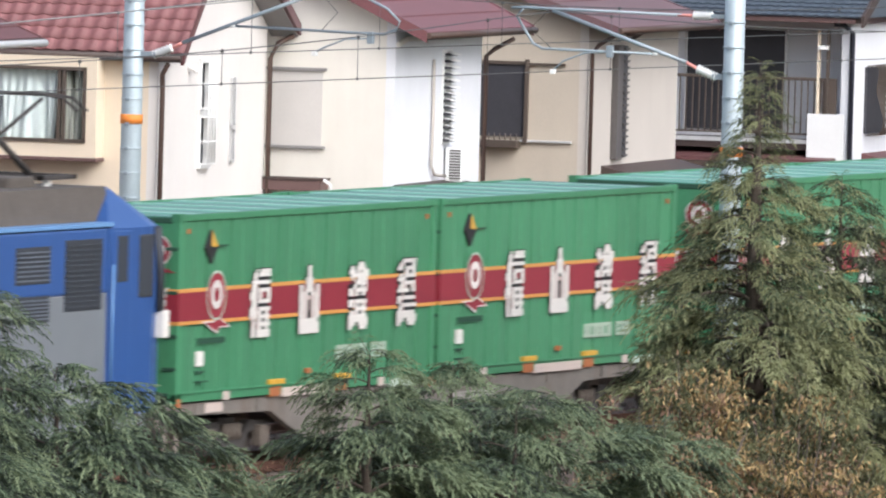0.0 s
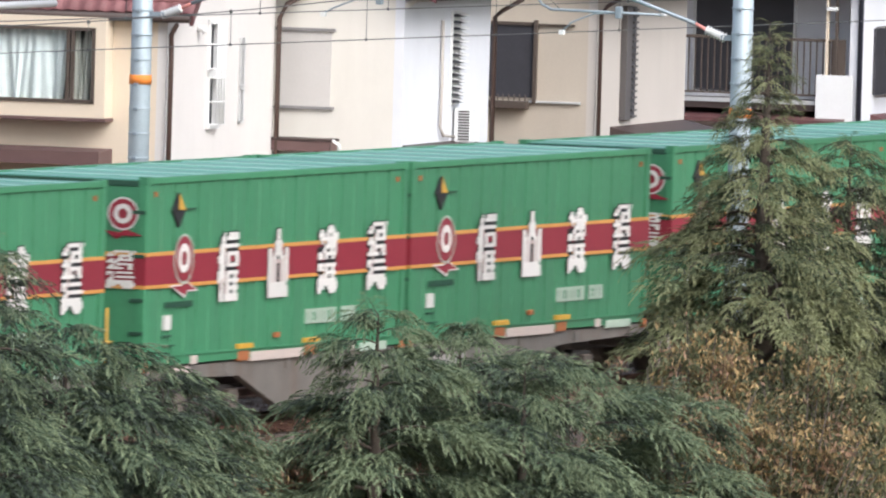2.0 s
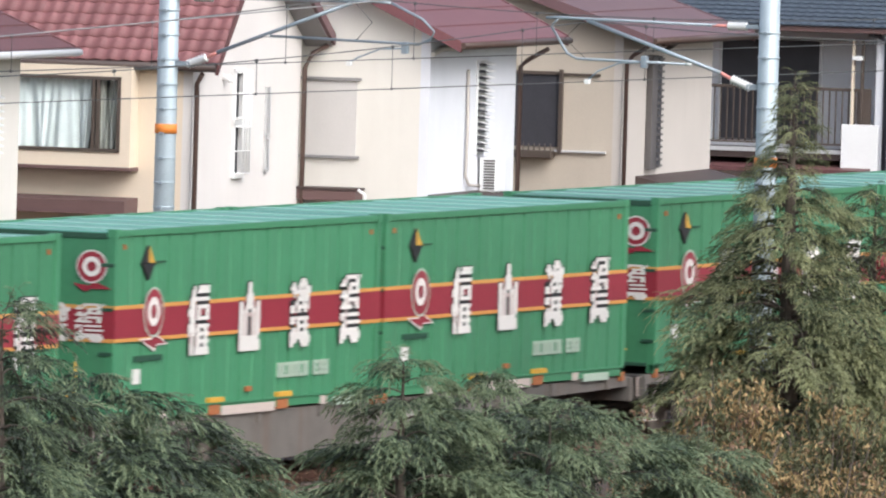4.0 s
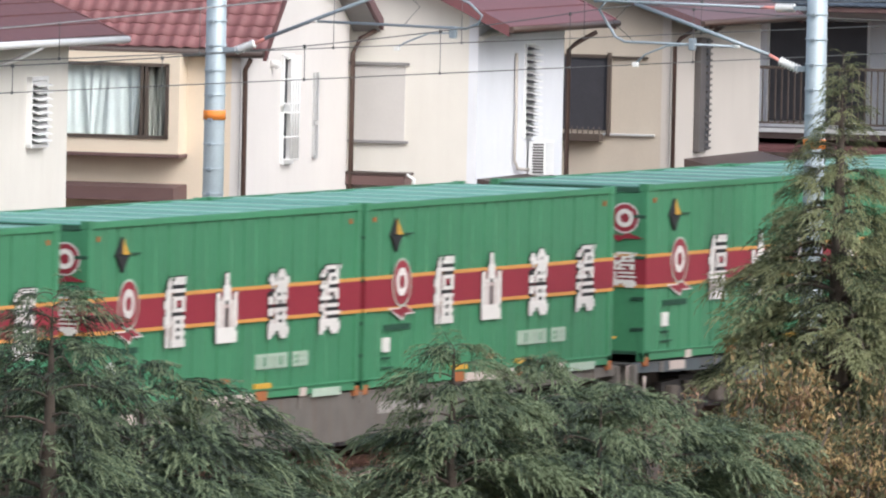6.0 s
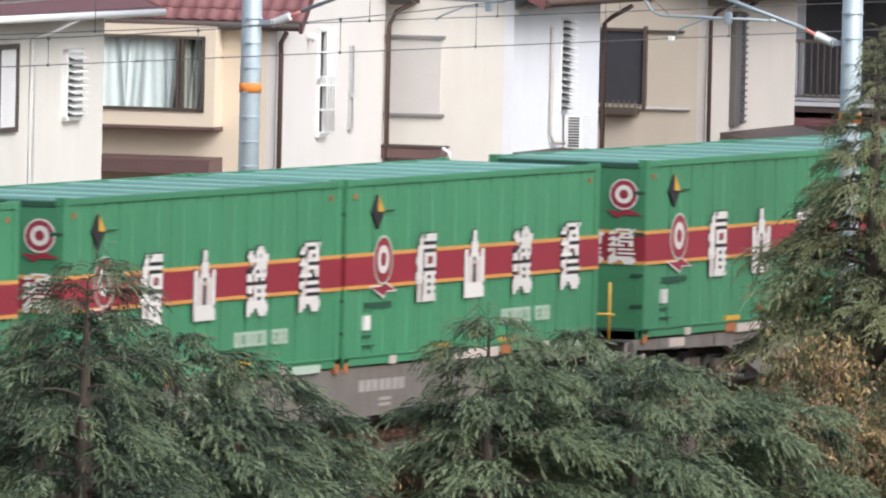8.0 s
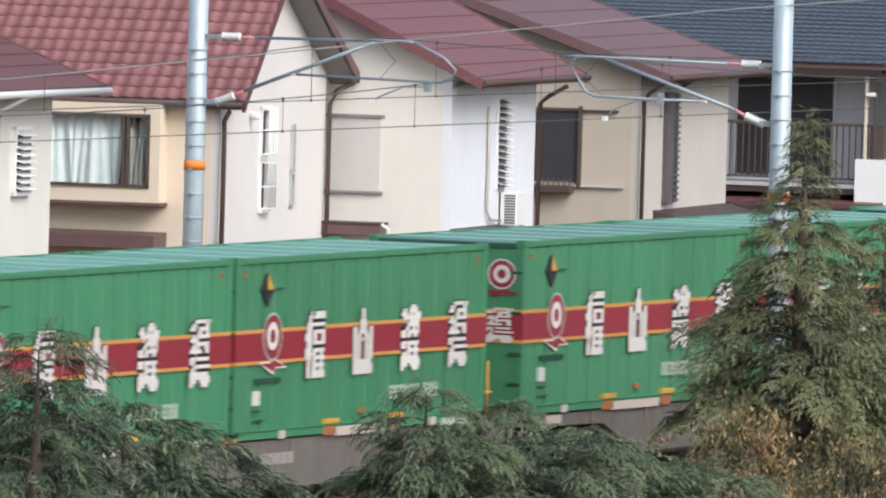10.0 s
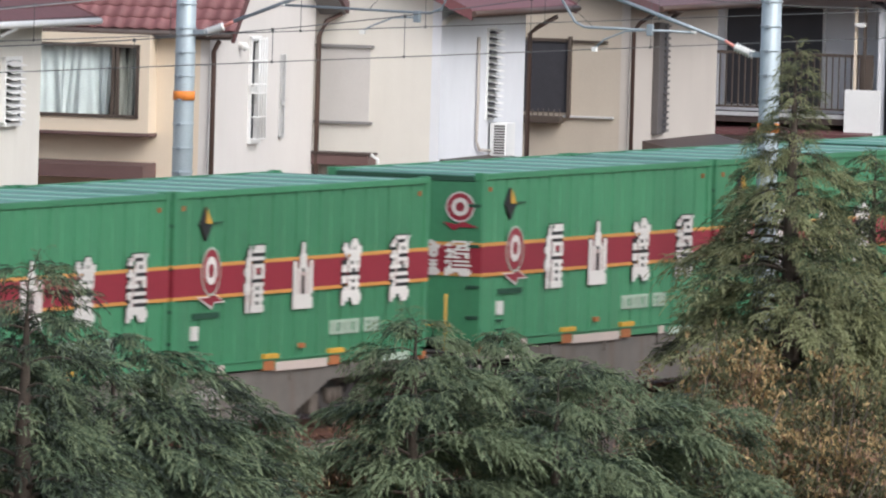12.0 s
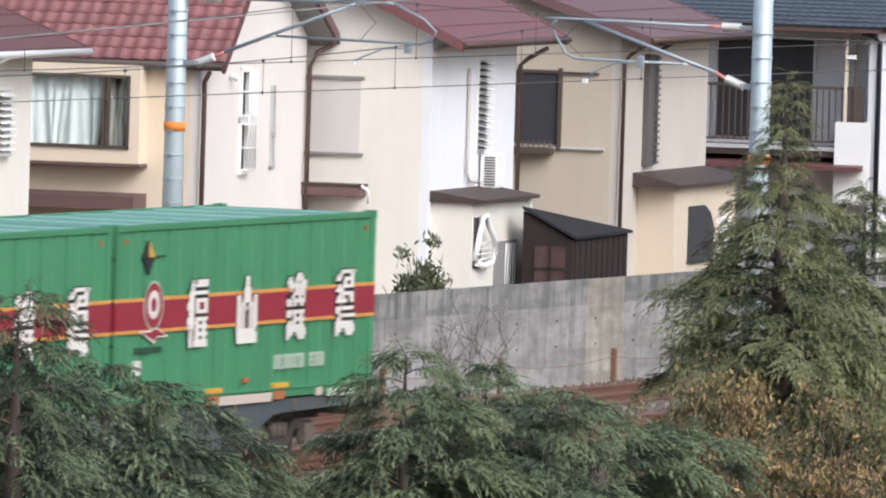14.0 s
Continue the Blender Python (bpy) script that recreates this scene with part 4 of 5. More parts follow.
def gable_roof(parent, u0, u1, v0, v1, z_eave, slope, vr, m, seams=0, thick=0.09):
    """Ridge along u at v = vr; the eaves at v0 (towards the track) and v1."""
    zr = z_eave + slope * (vr - v0)
    zb = zr - slope * (v1 - vr)
    pr = [(v0, z_eave), (vr, zr), (v1, zb), (v1, zb - thick), (vr, zr - thick), (v0, z_eave - thick)]
    r = part("roof", prism(pr, "x", u0, u1), m, parent)
    n = seams
    for i in range(1, n + 1):
        v = v0 + (vr - v0) * i / (n + 1)
        z = z_eave + slope * (v - v0)
        part("seam", prism([(v - 0.02, z + 0.002 - slope * 0.02), (v - 0.02, z + 0.022 - slope * 0.02), (v + 0.02, z + 0.022 + slope * 0.02), (v + 0.02, z + 0.002 + slope * 0.02)], "x", u0, u1), m, r)
    for u in (u0, u1 - 0.05):
        part("bargeboard", prism([(v0 - 0.01, z_eave + 0.015), (vr, zr + 0.015), (v1, zb + 0.015), (v1, zb - 0.17), (vr, zr - 0.17), (v0 - 0.01, z_eave - 0.17)], "x", u - 0.012, u + 0.062), m, r)
    part("soffit", prism([(v0 + 0.05, z_eave - thick - 0.01), (v0 + 0.9, z_eave - thick - 0.01 + slope * 0.85), (v0 + 0.9, z_eave - thick - 0.05 + slope * 0.85), (v0 + 0.05, z_eave - thick - 0.05)], "x", u0 + 0.06, u1 - 0.06), SOFFIT, r)
    part("gutter", tube([(u0, v0 - 0.04, z_eave - 0.06), (u1, v0 - 0.04, z_eave - 0.07)], 0.055, 8), BROWNPIPE, r)
    return zr


def pent_wall(name, u, v0, v1, z0, ze0, ze1, vr, zr, m, parent, t=0.16):
    """Gable wall that looks towards -u."""
    return part(name, prism([(v0, z0), (v1, z0), (v1, ze1), (vr, zr), (v0, ze0)], "x", u, u + t), m, parent)


def house_c():
    h = uv_thing("house", "pale cream two-storey house with a red sheet roof", "house", "houses along the track")
    vr, ve = 3.4, -0.62
    ze, sl = 5.22, 0.483
    zw = ze + sl * (0.0 - ve) - 0.10
    zr = ze + sl * (vr - ve)
    pent_wall("wall", 0.0, 0.16, 7.0, GZ, zw + 0.07, zw + 0.07 - 0.0, vr, zr - 0.10, CREAM_W, h)
    # same cream stucco, but blue skylight on the track side is put into its colour
    wall_v("wall", 0.0, 0.0, 5.65, GZ, zw, WHITEW, h)
    wall_u("wall", 5.49, 0.16, 7.0, GZ, zw, CREAM_W, h)
    wall_v("wall", 6.84, 0.16, 5.49, GZ, zw, CREAM_W, h)
    gable_roof(h, -0.38, 6.75, ve, 7.5, ze, sl, vr, SHEET, seams=7)
    # closed shutter panel with top and bottom rails
    s = part("shutter_panel", boxes((-0.02, 0.0, 1.25, 2.2, 3.24, 4.53)), SHUTTER, h)
    for z in (4.53, 3.22):
        part("rail", boxes((-0.07, 0.0, 1.18, 2.25, z - 0.025, z + 0.025), bevel=0.006), SOFFIT, s)
    # low hood
    hd = part("hood", boxes((-0.5, 0.0, 1.10, 2.7, 2.50, 2.68), bevel=0.02), MAROON, h, "maroon hood roof")
    part("hood_edge", boxes((-0.52, 0.0, 1.07, 2.7, 2.68, 2.72), bevel=0.008), FASCIA, hd)
    part("hood_pipe", tube([(-0.5, 1.05, 2.70), (-0.5, 0.93, 2.62), (-0.5, 0.93, 2.40)], 0.03, 8), WHITEP, hd)
    downpipe([(5.72, -0.55, 5.02), (5.72, -0.2, 4.82), (5.72, -0.06, 4.7), (5.72, -0.06, GZ)], h, r=0.042)
    # column of small vent blades
    v = part("vent_column", boxes((3.02, 3.10, -0.03, 0.0, 3.25, 4.85), (3.56, 3.62, -0.03, 0.0, 3.25, 4.85), bevel=0.006), WHITEP, h, "tall white louvred window")
    part("vent_back", boxes((3.10, 3.56, -0.012, 0.0, 3.25, 4.85)), WHITEP, v)
    for i in range(14):
        z = 3.29 + 0.112 * i
        part("blade", prism([(-0.20, z + 0.015), (-0.195, z + 0.035), (-0.02, z + 0.085), (-0.015, z + 0.07)], "x", 3.14, 3.53), WHITEP, v)
        # dark block painted in for the shade between two blades
        part("gap_shade", boxes((3.12, 3.54, -0.13, -0.013, z, z + 0.045)), DARKPANEL, v)
    part("conduit", tube([(2.35, -0.04, 4.7), (2.36, -0.05, 3.6), (2.31, -0.05, 2.9), (2.5, -0.06, 2.75), (3.0, -0.12, 2.72)], 0.028, 7), BEIGE_L, h)
    # added bar in place of the rounded shade under the eave end
    part("eave_shade_bar", tube([(0.03, -0.02, 4.98), (0.6, -0.03, 5.08), (5.6, -0.03, 5.08)], 0.05, 8), CREAM_W, h)
    a = part("porch", boxes((0.2, 4.0, -0.74, 0.0, GZ, 2.44)), CREAM_W, h, "cream single-storey annex")
    part("porch_roof", prism([(-0.92, 2.45), (-0.92, 2.51), (0.0, 2.64), (0.0, 2.45)], "x", 0.10, 4.05), FASCIA, a, "dark flat roof")
    part("pipe", tube([(3.8, -0.78, 2.5), (4.0, -0.80, 2.2), (4.0, -0.80, GZ)], 0.03, 7), WHITEP, a)
    part("porch_window", boxes((0.30, 0.80, -0.76, -0.73, 1.32, 2.2)), DARKPANEL, a, "dark window")
    part("window_hood", tube([(0.30, -0.78, 1.45), (0.34, -0.82, 1.75), (0.52, -0.84, 2.20), (0.72, -0.86, 2.24), (0.80, -0.88, 2.05), (1.10, -0.90, 1.85), (1.25, -0.90, 1.6), (1.05, -0.88, 1.42), (0.7, -0.84, 1.36), (0.34, -0.80, 1.42)], 0.055, 8), WHITEP, a, "white curved guard")
    for i in range(4):
        part("guard_bar", tube([(0.36 + 0.02 * i, -0.80, 1.47 + 0.09 * i), (1.12 - 0.04 * i, -0.86, 1.50 + 0.09 * i)], 0.014, 5), WHITEP, a)
    part("porch_door", boxes((1.7, 3.2, -0.765, -0.73, GZ, 1.75), bevel=0.01), SOFFIT, a)
    for i in range(5):
        part("door_grille", tube([(2.3 + 0.17 * i, -0.78, 0.7), (2.4 + 0.17 * i, -0.78, 1.7)], 0.014, 5), WHITEP, a)
    part("meter_box", boxes((3.7, 3.9, -0.86, -0.73, 1.3, 1.6), bevel=0.02), CREAM, a)


def air_conditioner():
    a = uv_thing("air_conditioner", "white outdoor air conditioner unit on the porch roof", "air conditioner")
    part("body", boxes((3.25, 3.85, -0.34, -0.04, 2.62, 3.20), bevel=0.02), WHITEP, a)
    for i in range(11):
        part("slat", boxes((3.235, 3.255, -0.31, -0.12, 2.66 + 0.047 * i, 2.685 + 0.047 * i)), SOFFIT_D, a)
    for x in (3.28, 3.56):
        part("foot", boxes((x, x + 0.1, -0.30, -0.02, 2.56, 2.625)), ALU, a)


def curtains(parent, u, v0, v1, z0, z1, m, seed):
    rng = random.Random(seed)
    n = 60
    bm = bmesh.new()
    lo, hi = [], []
    ph = rng.random() * 6
    for i in range(n + 1):
        v = v0 + (v1 - v0) * i / n
        d = 0.022 * math.sin(i * 0.95 + ph + 1.5 * math.sin(i * 0.23)) + 0.035 * math.sin(i * 0.37 + 2 * ph)
        hi.append(bm.verts.new((u + d * 0.6, v, z1)))
        lo.append(bm.verts.new((u + d * 1.5 + 0.01 * math.sin(i), v + 0.11 * math.sin(i * 0.21 + ph), z0)))
    for i in range(n):
        f = bm.faces.new((lo[i], lo[i + 1], hi[i + 1], hi[i]))
        f.smooth = True
    return part("curtain", bm, m, parent, "drawn curtain")


def tile_mesh():
    """One wavy roof tile, 0.30 wide (y) and 0.30 long up the slope (x), with a raised lip at its lower end."""
    n = 8
    bm = bmesh.new()

    def ht(j):
        a = j / n
        return 0.022 * math.sin(math.pi * min(1, a / 0.62)) if a < 0.62 else -0.007 * math.sin(math.pi * (a - 0.62) / 0.38)
    rows = []
    for x, lift, dz in ((0.0, 0.017, -0.017), (0.0, 0.017, 0.0), (0.32, 0.0, 0.0)):
        rows.append([bm.verts.new((x, 0.252 * j / n, lift + ht(j) + dz)) for j in range(n + 1)])
    for r0, r1 in zip(rows, rows[1:]):
        for j in range(n):
            f = bm.faces.new((r0[j], r1[j], r1[j + 1], r0[j + 1]))
            f.smooth = r0 is rows[1]
    bmesh.ops.recalc_face_normals(bm, faces=bm.faces)
    return mesh_of("roof_tile", bm, TILE)


def house_b():
    h = uv_thing("house", "cream two-storey house with red tiled gable roof and bay window", "house", "houses along the track")
    ul, ur, v0, v1 = -6.92, -0.42, 2.12, 9.0
    ue, ze, ua, za, uf, zf = -7.14, 4.90, -4.15, 7.36, -0.06, 5.26
    sl, sr = (za - ze) / (ua - ue), (za - zf) / (uf - ua)
    zl, zrr = ze + sl * (ul - ue) - 0.12, zf + sr * (uf - ur) - 0.12
    # gable wall towards the track with a barred window and a slit window
    holes = ((-4.52, -3.95, 3.0, 4.72), (-2.58, -2.40, 3.02, 4.4))
    wall_v("wall", v0, ul, ur, GZ, 4.72, PINKW, h, holes=holes)
    part("gable", prism([(ul, 4.72), (ur, 4.72), (ur, zrr), (ua, za - 0.14), (ul, max(zl, 4.73))], "y", v0, v0 + 0.16), PINKW, h)
    wall_u("wall", ul, v0 + 0.16, v1, GZ, zl, CREAM, h, holes=((3.2, 5.1, 3.4, 4.62),))
    wall_u("wall", ur - 0.16, v0 + 0.16, v1, GZ, zrr, PINKW, h)
    wall_v("wall", v1 - 0.16, ul, ur, GZ, zl, PINKW, h)
    # roof: left slope with tiles, right slope plain, both on boards
    vf, vb = 1.66, 9.4
    t = 0.10
    roof = part("roof", prism([(ue, ze - 0.03), (ua, za - 0.03), (uf, zf), (uf, zf - t), (ua, za - t - 0.05), (ue, ze - t - 0.03)], "y", vf + 0.01, vb), SHEET, h, "red gable roof")
    part("eave_board", boxes((ue - 0.03, ue + 0.05, vf, vb, ze - 0.13, ze - 0.02), bevel=0.006), FASCIA, roof, "dark eave board")
    part("gutter", tube([(ue - 0.07, vf, ze - 0.07), (ue - 0.07, vb, ze - 0.07)], 0.06, 8), FASCIA, roof)
    part("bargeboard", prism([(ua, za + 0.0), (uf, zf + 0.02), (uf, zf - 0.17), (ua, za - 0.19)], "y", vf - 0.03, vf + 0.03), SHEET_B, roof)
    part("bargeboard", prism([(ue, ze + 0.02), (ua, za + 0.04), (ua, za - 0.19), (ue, ze - 0.19)], "y", vf - 0.03, vf + 0.03), SLATE, roof)
    part("soffit", prism([(ua, za - 0.22), (uf, zf - 0.18), (uf, zf - 0.20), (ua, za - 0.24)], "y", vf + 0.03, v0 + 0.03), SOFFIT, roof)
    part("eave_soffit", boxes((ue + 0.04, ul, vf, vb, ze - 0.15, ze - 0.13)), SOFFIT, roof)
    me = tile_mesh()
    ang = math.atan(sl)
    length = math.hypot(ua - ue, za - ze)
    step = 0.285
    for i in range(int(length / step)):
        for j in range(23):
            ob = new("roof_tile", me)
            ob.parent = roof
            s = i * step - 0.03
            ob.matrix_basis = Matrix.Translation((ue + s * math.cos(ang), vf - 0.02 + 0.25 * j, ze + s * math.sin(ang) + 0.01)) @ Matrix.Rotation(-ang, 4, "Y")
    # bay window box
    ub = -7.37
    by = wall_u("bay", ub, 3.03, 5.6, 3.15, 4.80, CREAM, h, t=0.14, holes=((3.20, 5.10, 3.42, 4.62),), label="projecting bay with a window")
    part("cheek", boxes((ub + 0.14, ul, 3.03, 3.15, 3.15, 4.80)), CREAM, by)
    part("cheek", boxes((ub + 0.14, ul, 5.45, 5.6, 3.15, 4.80)), CREAM, by)
    part("bay_floor", boxes((ub + 0.14, ul, 3.15, 5.45, 3.15, 3.25)), CREAM, by)
    part("bay_sill", boxes((ub - 0.03, ul, 3.0, 5.62, 3.10, 3.16), bevel=0.01), MAROON, by, "maroon underside")
    fr = frame_u(ub, 3.20, 5.10, 3.40, 4.63, FRAME_B, by, 0.055, 0.03, mull=(3.58, 3.66))
    gl = part("pane", boxes((ub + 0.03, ub + 0.036, 3.24, 3.60, 3.44, 4.59), (ub + 0.015, ub + 0.021, 3.62, 5.06, 3.44, 4.59)), GLASS, fr, "window pane")
    gl.visible_shadow = False
    curtains(by, ub + 0.17, 3.68, 5.08, 3.44, 4.60, CURTAIN, 3)
    curtains(by, ub + 0.17, 3.22, 3.60, 3.44, 4.60, CURTAIN_G, 8)
    # dark sheet stands in for the shade of the room
    part("room_shade", boxes((ub + 0.3, ub + 0.34, 3.2, 5.4, 3.2, 4.78)), DARKROOM, by)
    # lower roof hood in front
    part("hood", prism([(-7.7, 2.40), (-7.7, 2.62), (ul, 2.66), (ul, 2.40)], "y", 3.0, 6.2), MAROON, h, "maroon hood roof")
    # windows of the gable wall
    w = part("window_frame", boxes((-4.54, -4.48, v0 - 0.05, v0 + 0.05, 3.0, 4.74), (-3.99, -3.93, v0 - 0.05, v0 + 0.05, 3.0, 4.74), (-4.54, -3.93, v0 - 0.05, v0 + 0.05, 4.68, 4.76), (-4.54, -3.93, v0 - 0.07, v0 + 0.05, 2.95, 3.03),
                                   (-4.54, -3.93, v0 - 0.05, v0 + 0.05, 3.80, 3.92)), WHITEP, h, "white window frame with bars")
    for i in range(4):
        part("bar", tube([(-4.45 + 0.15 * i, v0 - 0.16, 3.02), (-4.45 + 0.15 * i, v0 - 0.16, 4.74)], 0.017, 6), WHITEP, w)
    for z in (3.03, 3.40, 3.80, 3.95, 4.35, 4.72):
        part("cross_bar", tube([(-4.5, v0 - 0.02, z), (-4.46, v0 - 0.16, z), (-3.98, v0 - 0.16, z), (-3.96, v0 - 0.02, z)], 0.014, 6), WHITEP, w)
    part("pane", boxes((-4.5, -3.97, v0 + 0.06, v0 + 0.08, 3.0, 4.72)), DARKPANEL, w, "dark pane")
    part("slit_window", boxes((-2.62, -2.36, v0 - 0.04, v0 + 0.04, 3.0, 3.05), (-2.62, -2.57, v0 - 0.04, v0 + 0.04, 3.0, 4.42), (-2.41, -2.36, v0 - 0.04, v0 + 0.04, 3.0, 4.42), (-2.62, -2.36, v0 - 0.04, v0 + 0.04, 3.55, 3.63),
                              (-2.57, -2.41, v0 + 0.05, v0 + 0.07, 3.0, 4.4)), ALU, h, "narrow window with an aluminium frame")
    part("wall_lamp", tube([(-5.15, v0, 4.62), (-5.15, v0 - 0.10, 4.62), (-5.15, v0 - 0.14, 4.55)], 0.06, 10), WHITEP, h, "small white vent hood")
    downpipe([(-0.12, 1.75, 5.08), (-0.35, 1.95, 4.95), (-0.47, 2.04, 4.7), (-0.47, 2.04, GZ)], h, r=0.042)
    downpipe([(-7.15, 1.9, 4.72), (-7.0, 2.03, 4.55), (-6.97, 2.03, 4.3), (-6.97, 2.03, GZ)], h, r=0.042)


def house_a():
    h = uv_thing("house", "cream house with a low maroon roof and white gutter", "house", "houses along the track")
    wall_v("wall", 2.6, -26.0, -15.05, GZ, 5.2, CREAM_W, h, holes=((-17.2, -16.4, 3.58, 4.6),))
    wall_u("wall", -15.21, 2.76, 8.5, GZ, 5.2, CREAM_W, h)
    wall_u("wall", -26.0, 2.76, 8.5, GZ, 5.2, CREAM_W, h)
    gable_roof(h, -26.6, -13.9, 2.05, 9.5, 5.27, 0.40, 5.6, SLATE, seams=8)
    part("white_gutter", tube([(-26.5, 1.98, 5.22), (-13.9, 1.98, 5.18)], 0.06, 8), WHITEP, h, "white gutter")
    part("gutter_pipe", tube([(-18.5, 1.98, 5.15), (-18.8, 2.3, 4.95), (-19.0, 2.55, 4.85), (-19.0, 2.55, GZ)], 0.04, 8), WHITEP, h)
    w = part("louvre_frame", boxes((-17.26, -17.18, 2.52, 2.62, 3.54, 4.64), (-16.42, -16.34, 2.52, 2.62, 3.54, 4.64), (-17.26, -16.34, 2.52, 2.62, 4.58, 4.64), (-17.26, -16.34, 2.50, 2.62, 3.53, 3.59)), WHITEP, h, "white louvre window")
    for i in range(9):
        z = 3.62 + 0.108 * i
        part("blade", prism([(2.42, z), (2.42, z + 0.018), (2.60, z + 0.085), (2.60, z + 0.067)], "x", -17.18, -16.42), WHITEP, w)
    aw = part("side_window", boxes((-21.6, -19.7, 2.54, 2.62, 3.42, 3.50), (-21.6, -19.7, 2.54, 2.62, 4.70, 4.78), (-19.78, -19.70, 2.54, 2.62, 3.42, 4.78), (-21.6, -21.52, 2.54, 2.62, 3.42, 4.78), (-20.7, -20.62, 2.55, 2.61, 3.42, 4.78)), FRAME_B, h, "window in a bronze frame")
    part("blind", boxes((-21.55, -19.75, 2.575, 2.598, 3.46, 4.74)), WHITEP, aw, "white blind")
    # dark sheet in place of the unlit room behind the louvres
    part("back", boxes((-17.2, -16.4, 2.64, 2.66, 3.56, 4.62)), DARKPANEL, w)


def house_d():
    h = uv_thing("house", "beige two-storey house with a brown-red sheet roof", "house", "houses along the track")
    u0, u1, v0 = 13.84, 20.4, 0.2
    ve, ze, sl, vr = -0.42, 5.08, 0.34, 3.8
    zw = ze + sl * (v0 - ve) - 0.1
    zr = ze + sl * (vr - ve)
    pent_wall("wall", u0, v0 + 0.16, 7.4, GZ, zw + 0.05, zw + 0.05, vr, zr - 0.1, BEIGE, h)
    wall_v("wall", v0, u0, u1, GZ, zw, BEIGE_L, h)
    wall_u("wall", u1 - 0.16, v0 + 0.16, 7.4, GZ, zw, BEIGE_L, h)
    gable_roof(h, u0 - 0.4, 21.0, ve, 7.9, ze, sl, vr, SHEET_B, seams=6)
    # dark shuttered window with a ledge
    w = part("shutter_window", boxes((u0 - 0.03, u0, 1.34, 2.6, 3.08, 4.36)), DARKPANEL, h, "dark shuttered window")
    part("window_frame", boxes((u0 - 0.09, u0, 1.27, 1.34, 2.98, 4.46), (u0 - 0.07, u0, 1.3, 2.6, 4.36, 4.42), bevel=0.006), FRAME_B, w)
    part("balconet", boxes((u0 - 0.28, u0, 1.40, 2.6, 2.88, 3.02), bevel=0.02), FRAME_B, w, "bronze flower rail")
    for i in range(12):
        part("bar", tube([(u0 - 0.25, 1.42 + 0.1 * i, 2.98), (u0 - 0.25, 1.42 + 0.1 * i, 3.14)], 0.012, 5), FRAME_B, w)
    part("ledge", boxes((u0 - 0.07, u0, 0.46, 1.4, 2.99, 3.03), bevel=0.006), ALU, h)
    part("ledge", boxes((u0 - 0.07, u0, 0.60, 1.4, 4.36, 4.40), bevel=0.006), FRAME_B, h)
    # tall brown box with a ladder edge
    b = part("shutter_box", boxes((15.55, 15.95, v0 - 0.12, v0, 2.68, 4.72), bevel=0.02), SOFFIT_D, h, "tall grey-brown shutter box")
    part("shutter_side", boxes((15.95, 16.35, v0 - 0.09, v0, 2.70, 4.70)), DARKPANEL, b)
    for i in range(18):
        part("tooth", boxes((16.05, 16.40, v0 - 0.12, v0 - 0.091, 2.72 + 0.112 * i, 2.76 + 0.112 * i)), SOFFIT_D, b)
    downpipe([(13.6, -0.35, 4.95), (13.75, 0.0, 4.75), (13.80, 0.12, 4.6), (13.80, 0.12, GZ)], h, r=0.038)
    downpipe([(14.3, -0.40, 4.95), (16.1, -0.2, 4.95), (16.4, 0.08, 4.8)], h, r=0.04)
    a = part("annex", boxes((15.35, 20.0, -0.50, v0, GZ, 2.32)), ANNEX, h, "beige single-storey annex")
    part("annex_roof", prism([(-0.68, 2.32), (-0.68, 2.38), (v0, 2.58), (v0, 2.32)], "x", 14.95, 20.4), FASCIA, a, "dark brown flat roof")
    part("arch_window", prism([(16.4, 0.9), (18.2, 0.9), (18.2, 1.55), (17.95, 1.8), (17.5, 1.95), (17.0, 1.95), (16.4, 1.95)], "y", -0.55, -0.49), DARKPANEL, a, "arched window guard")
    part("door", boxes((18.6, 19.5, -0.54, -0.49, GZ, 1.7), bevel=0.01), WHITEP, a)


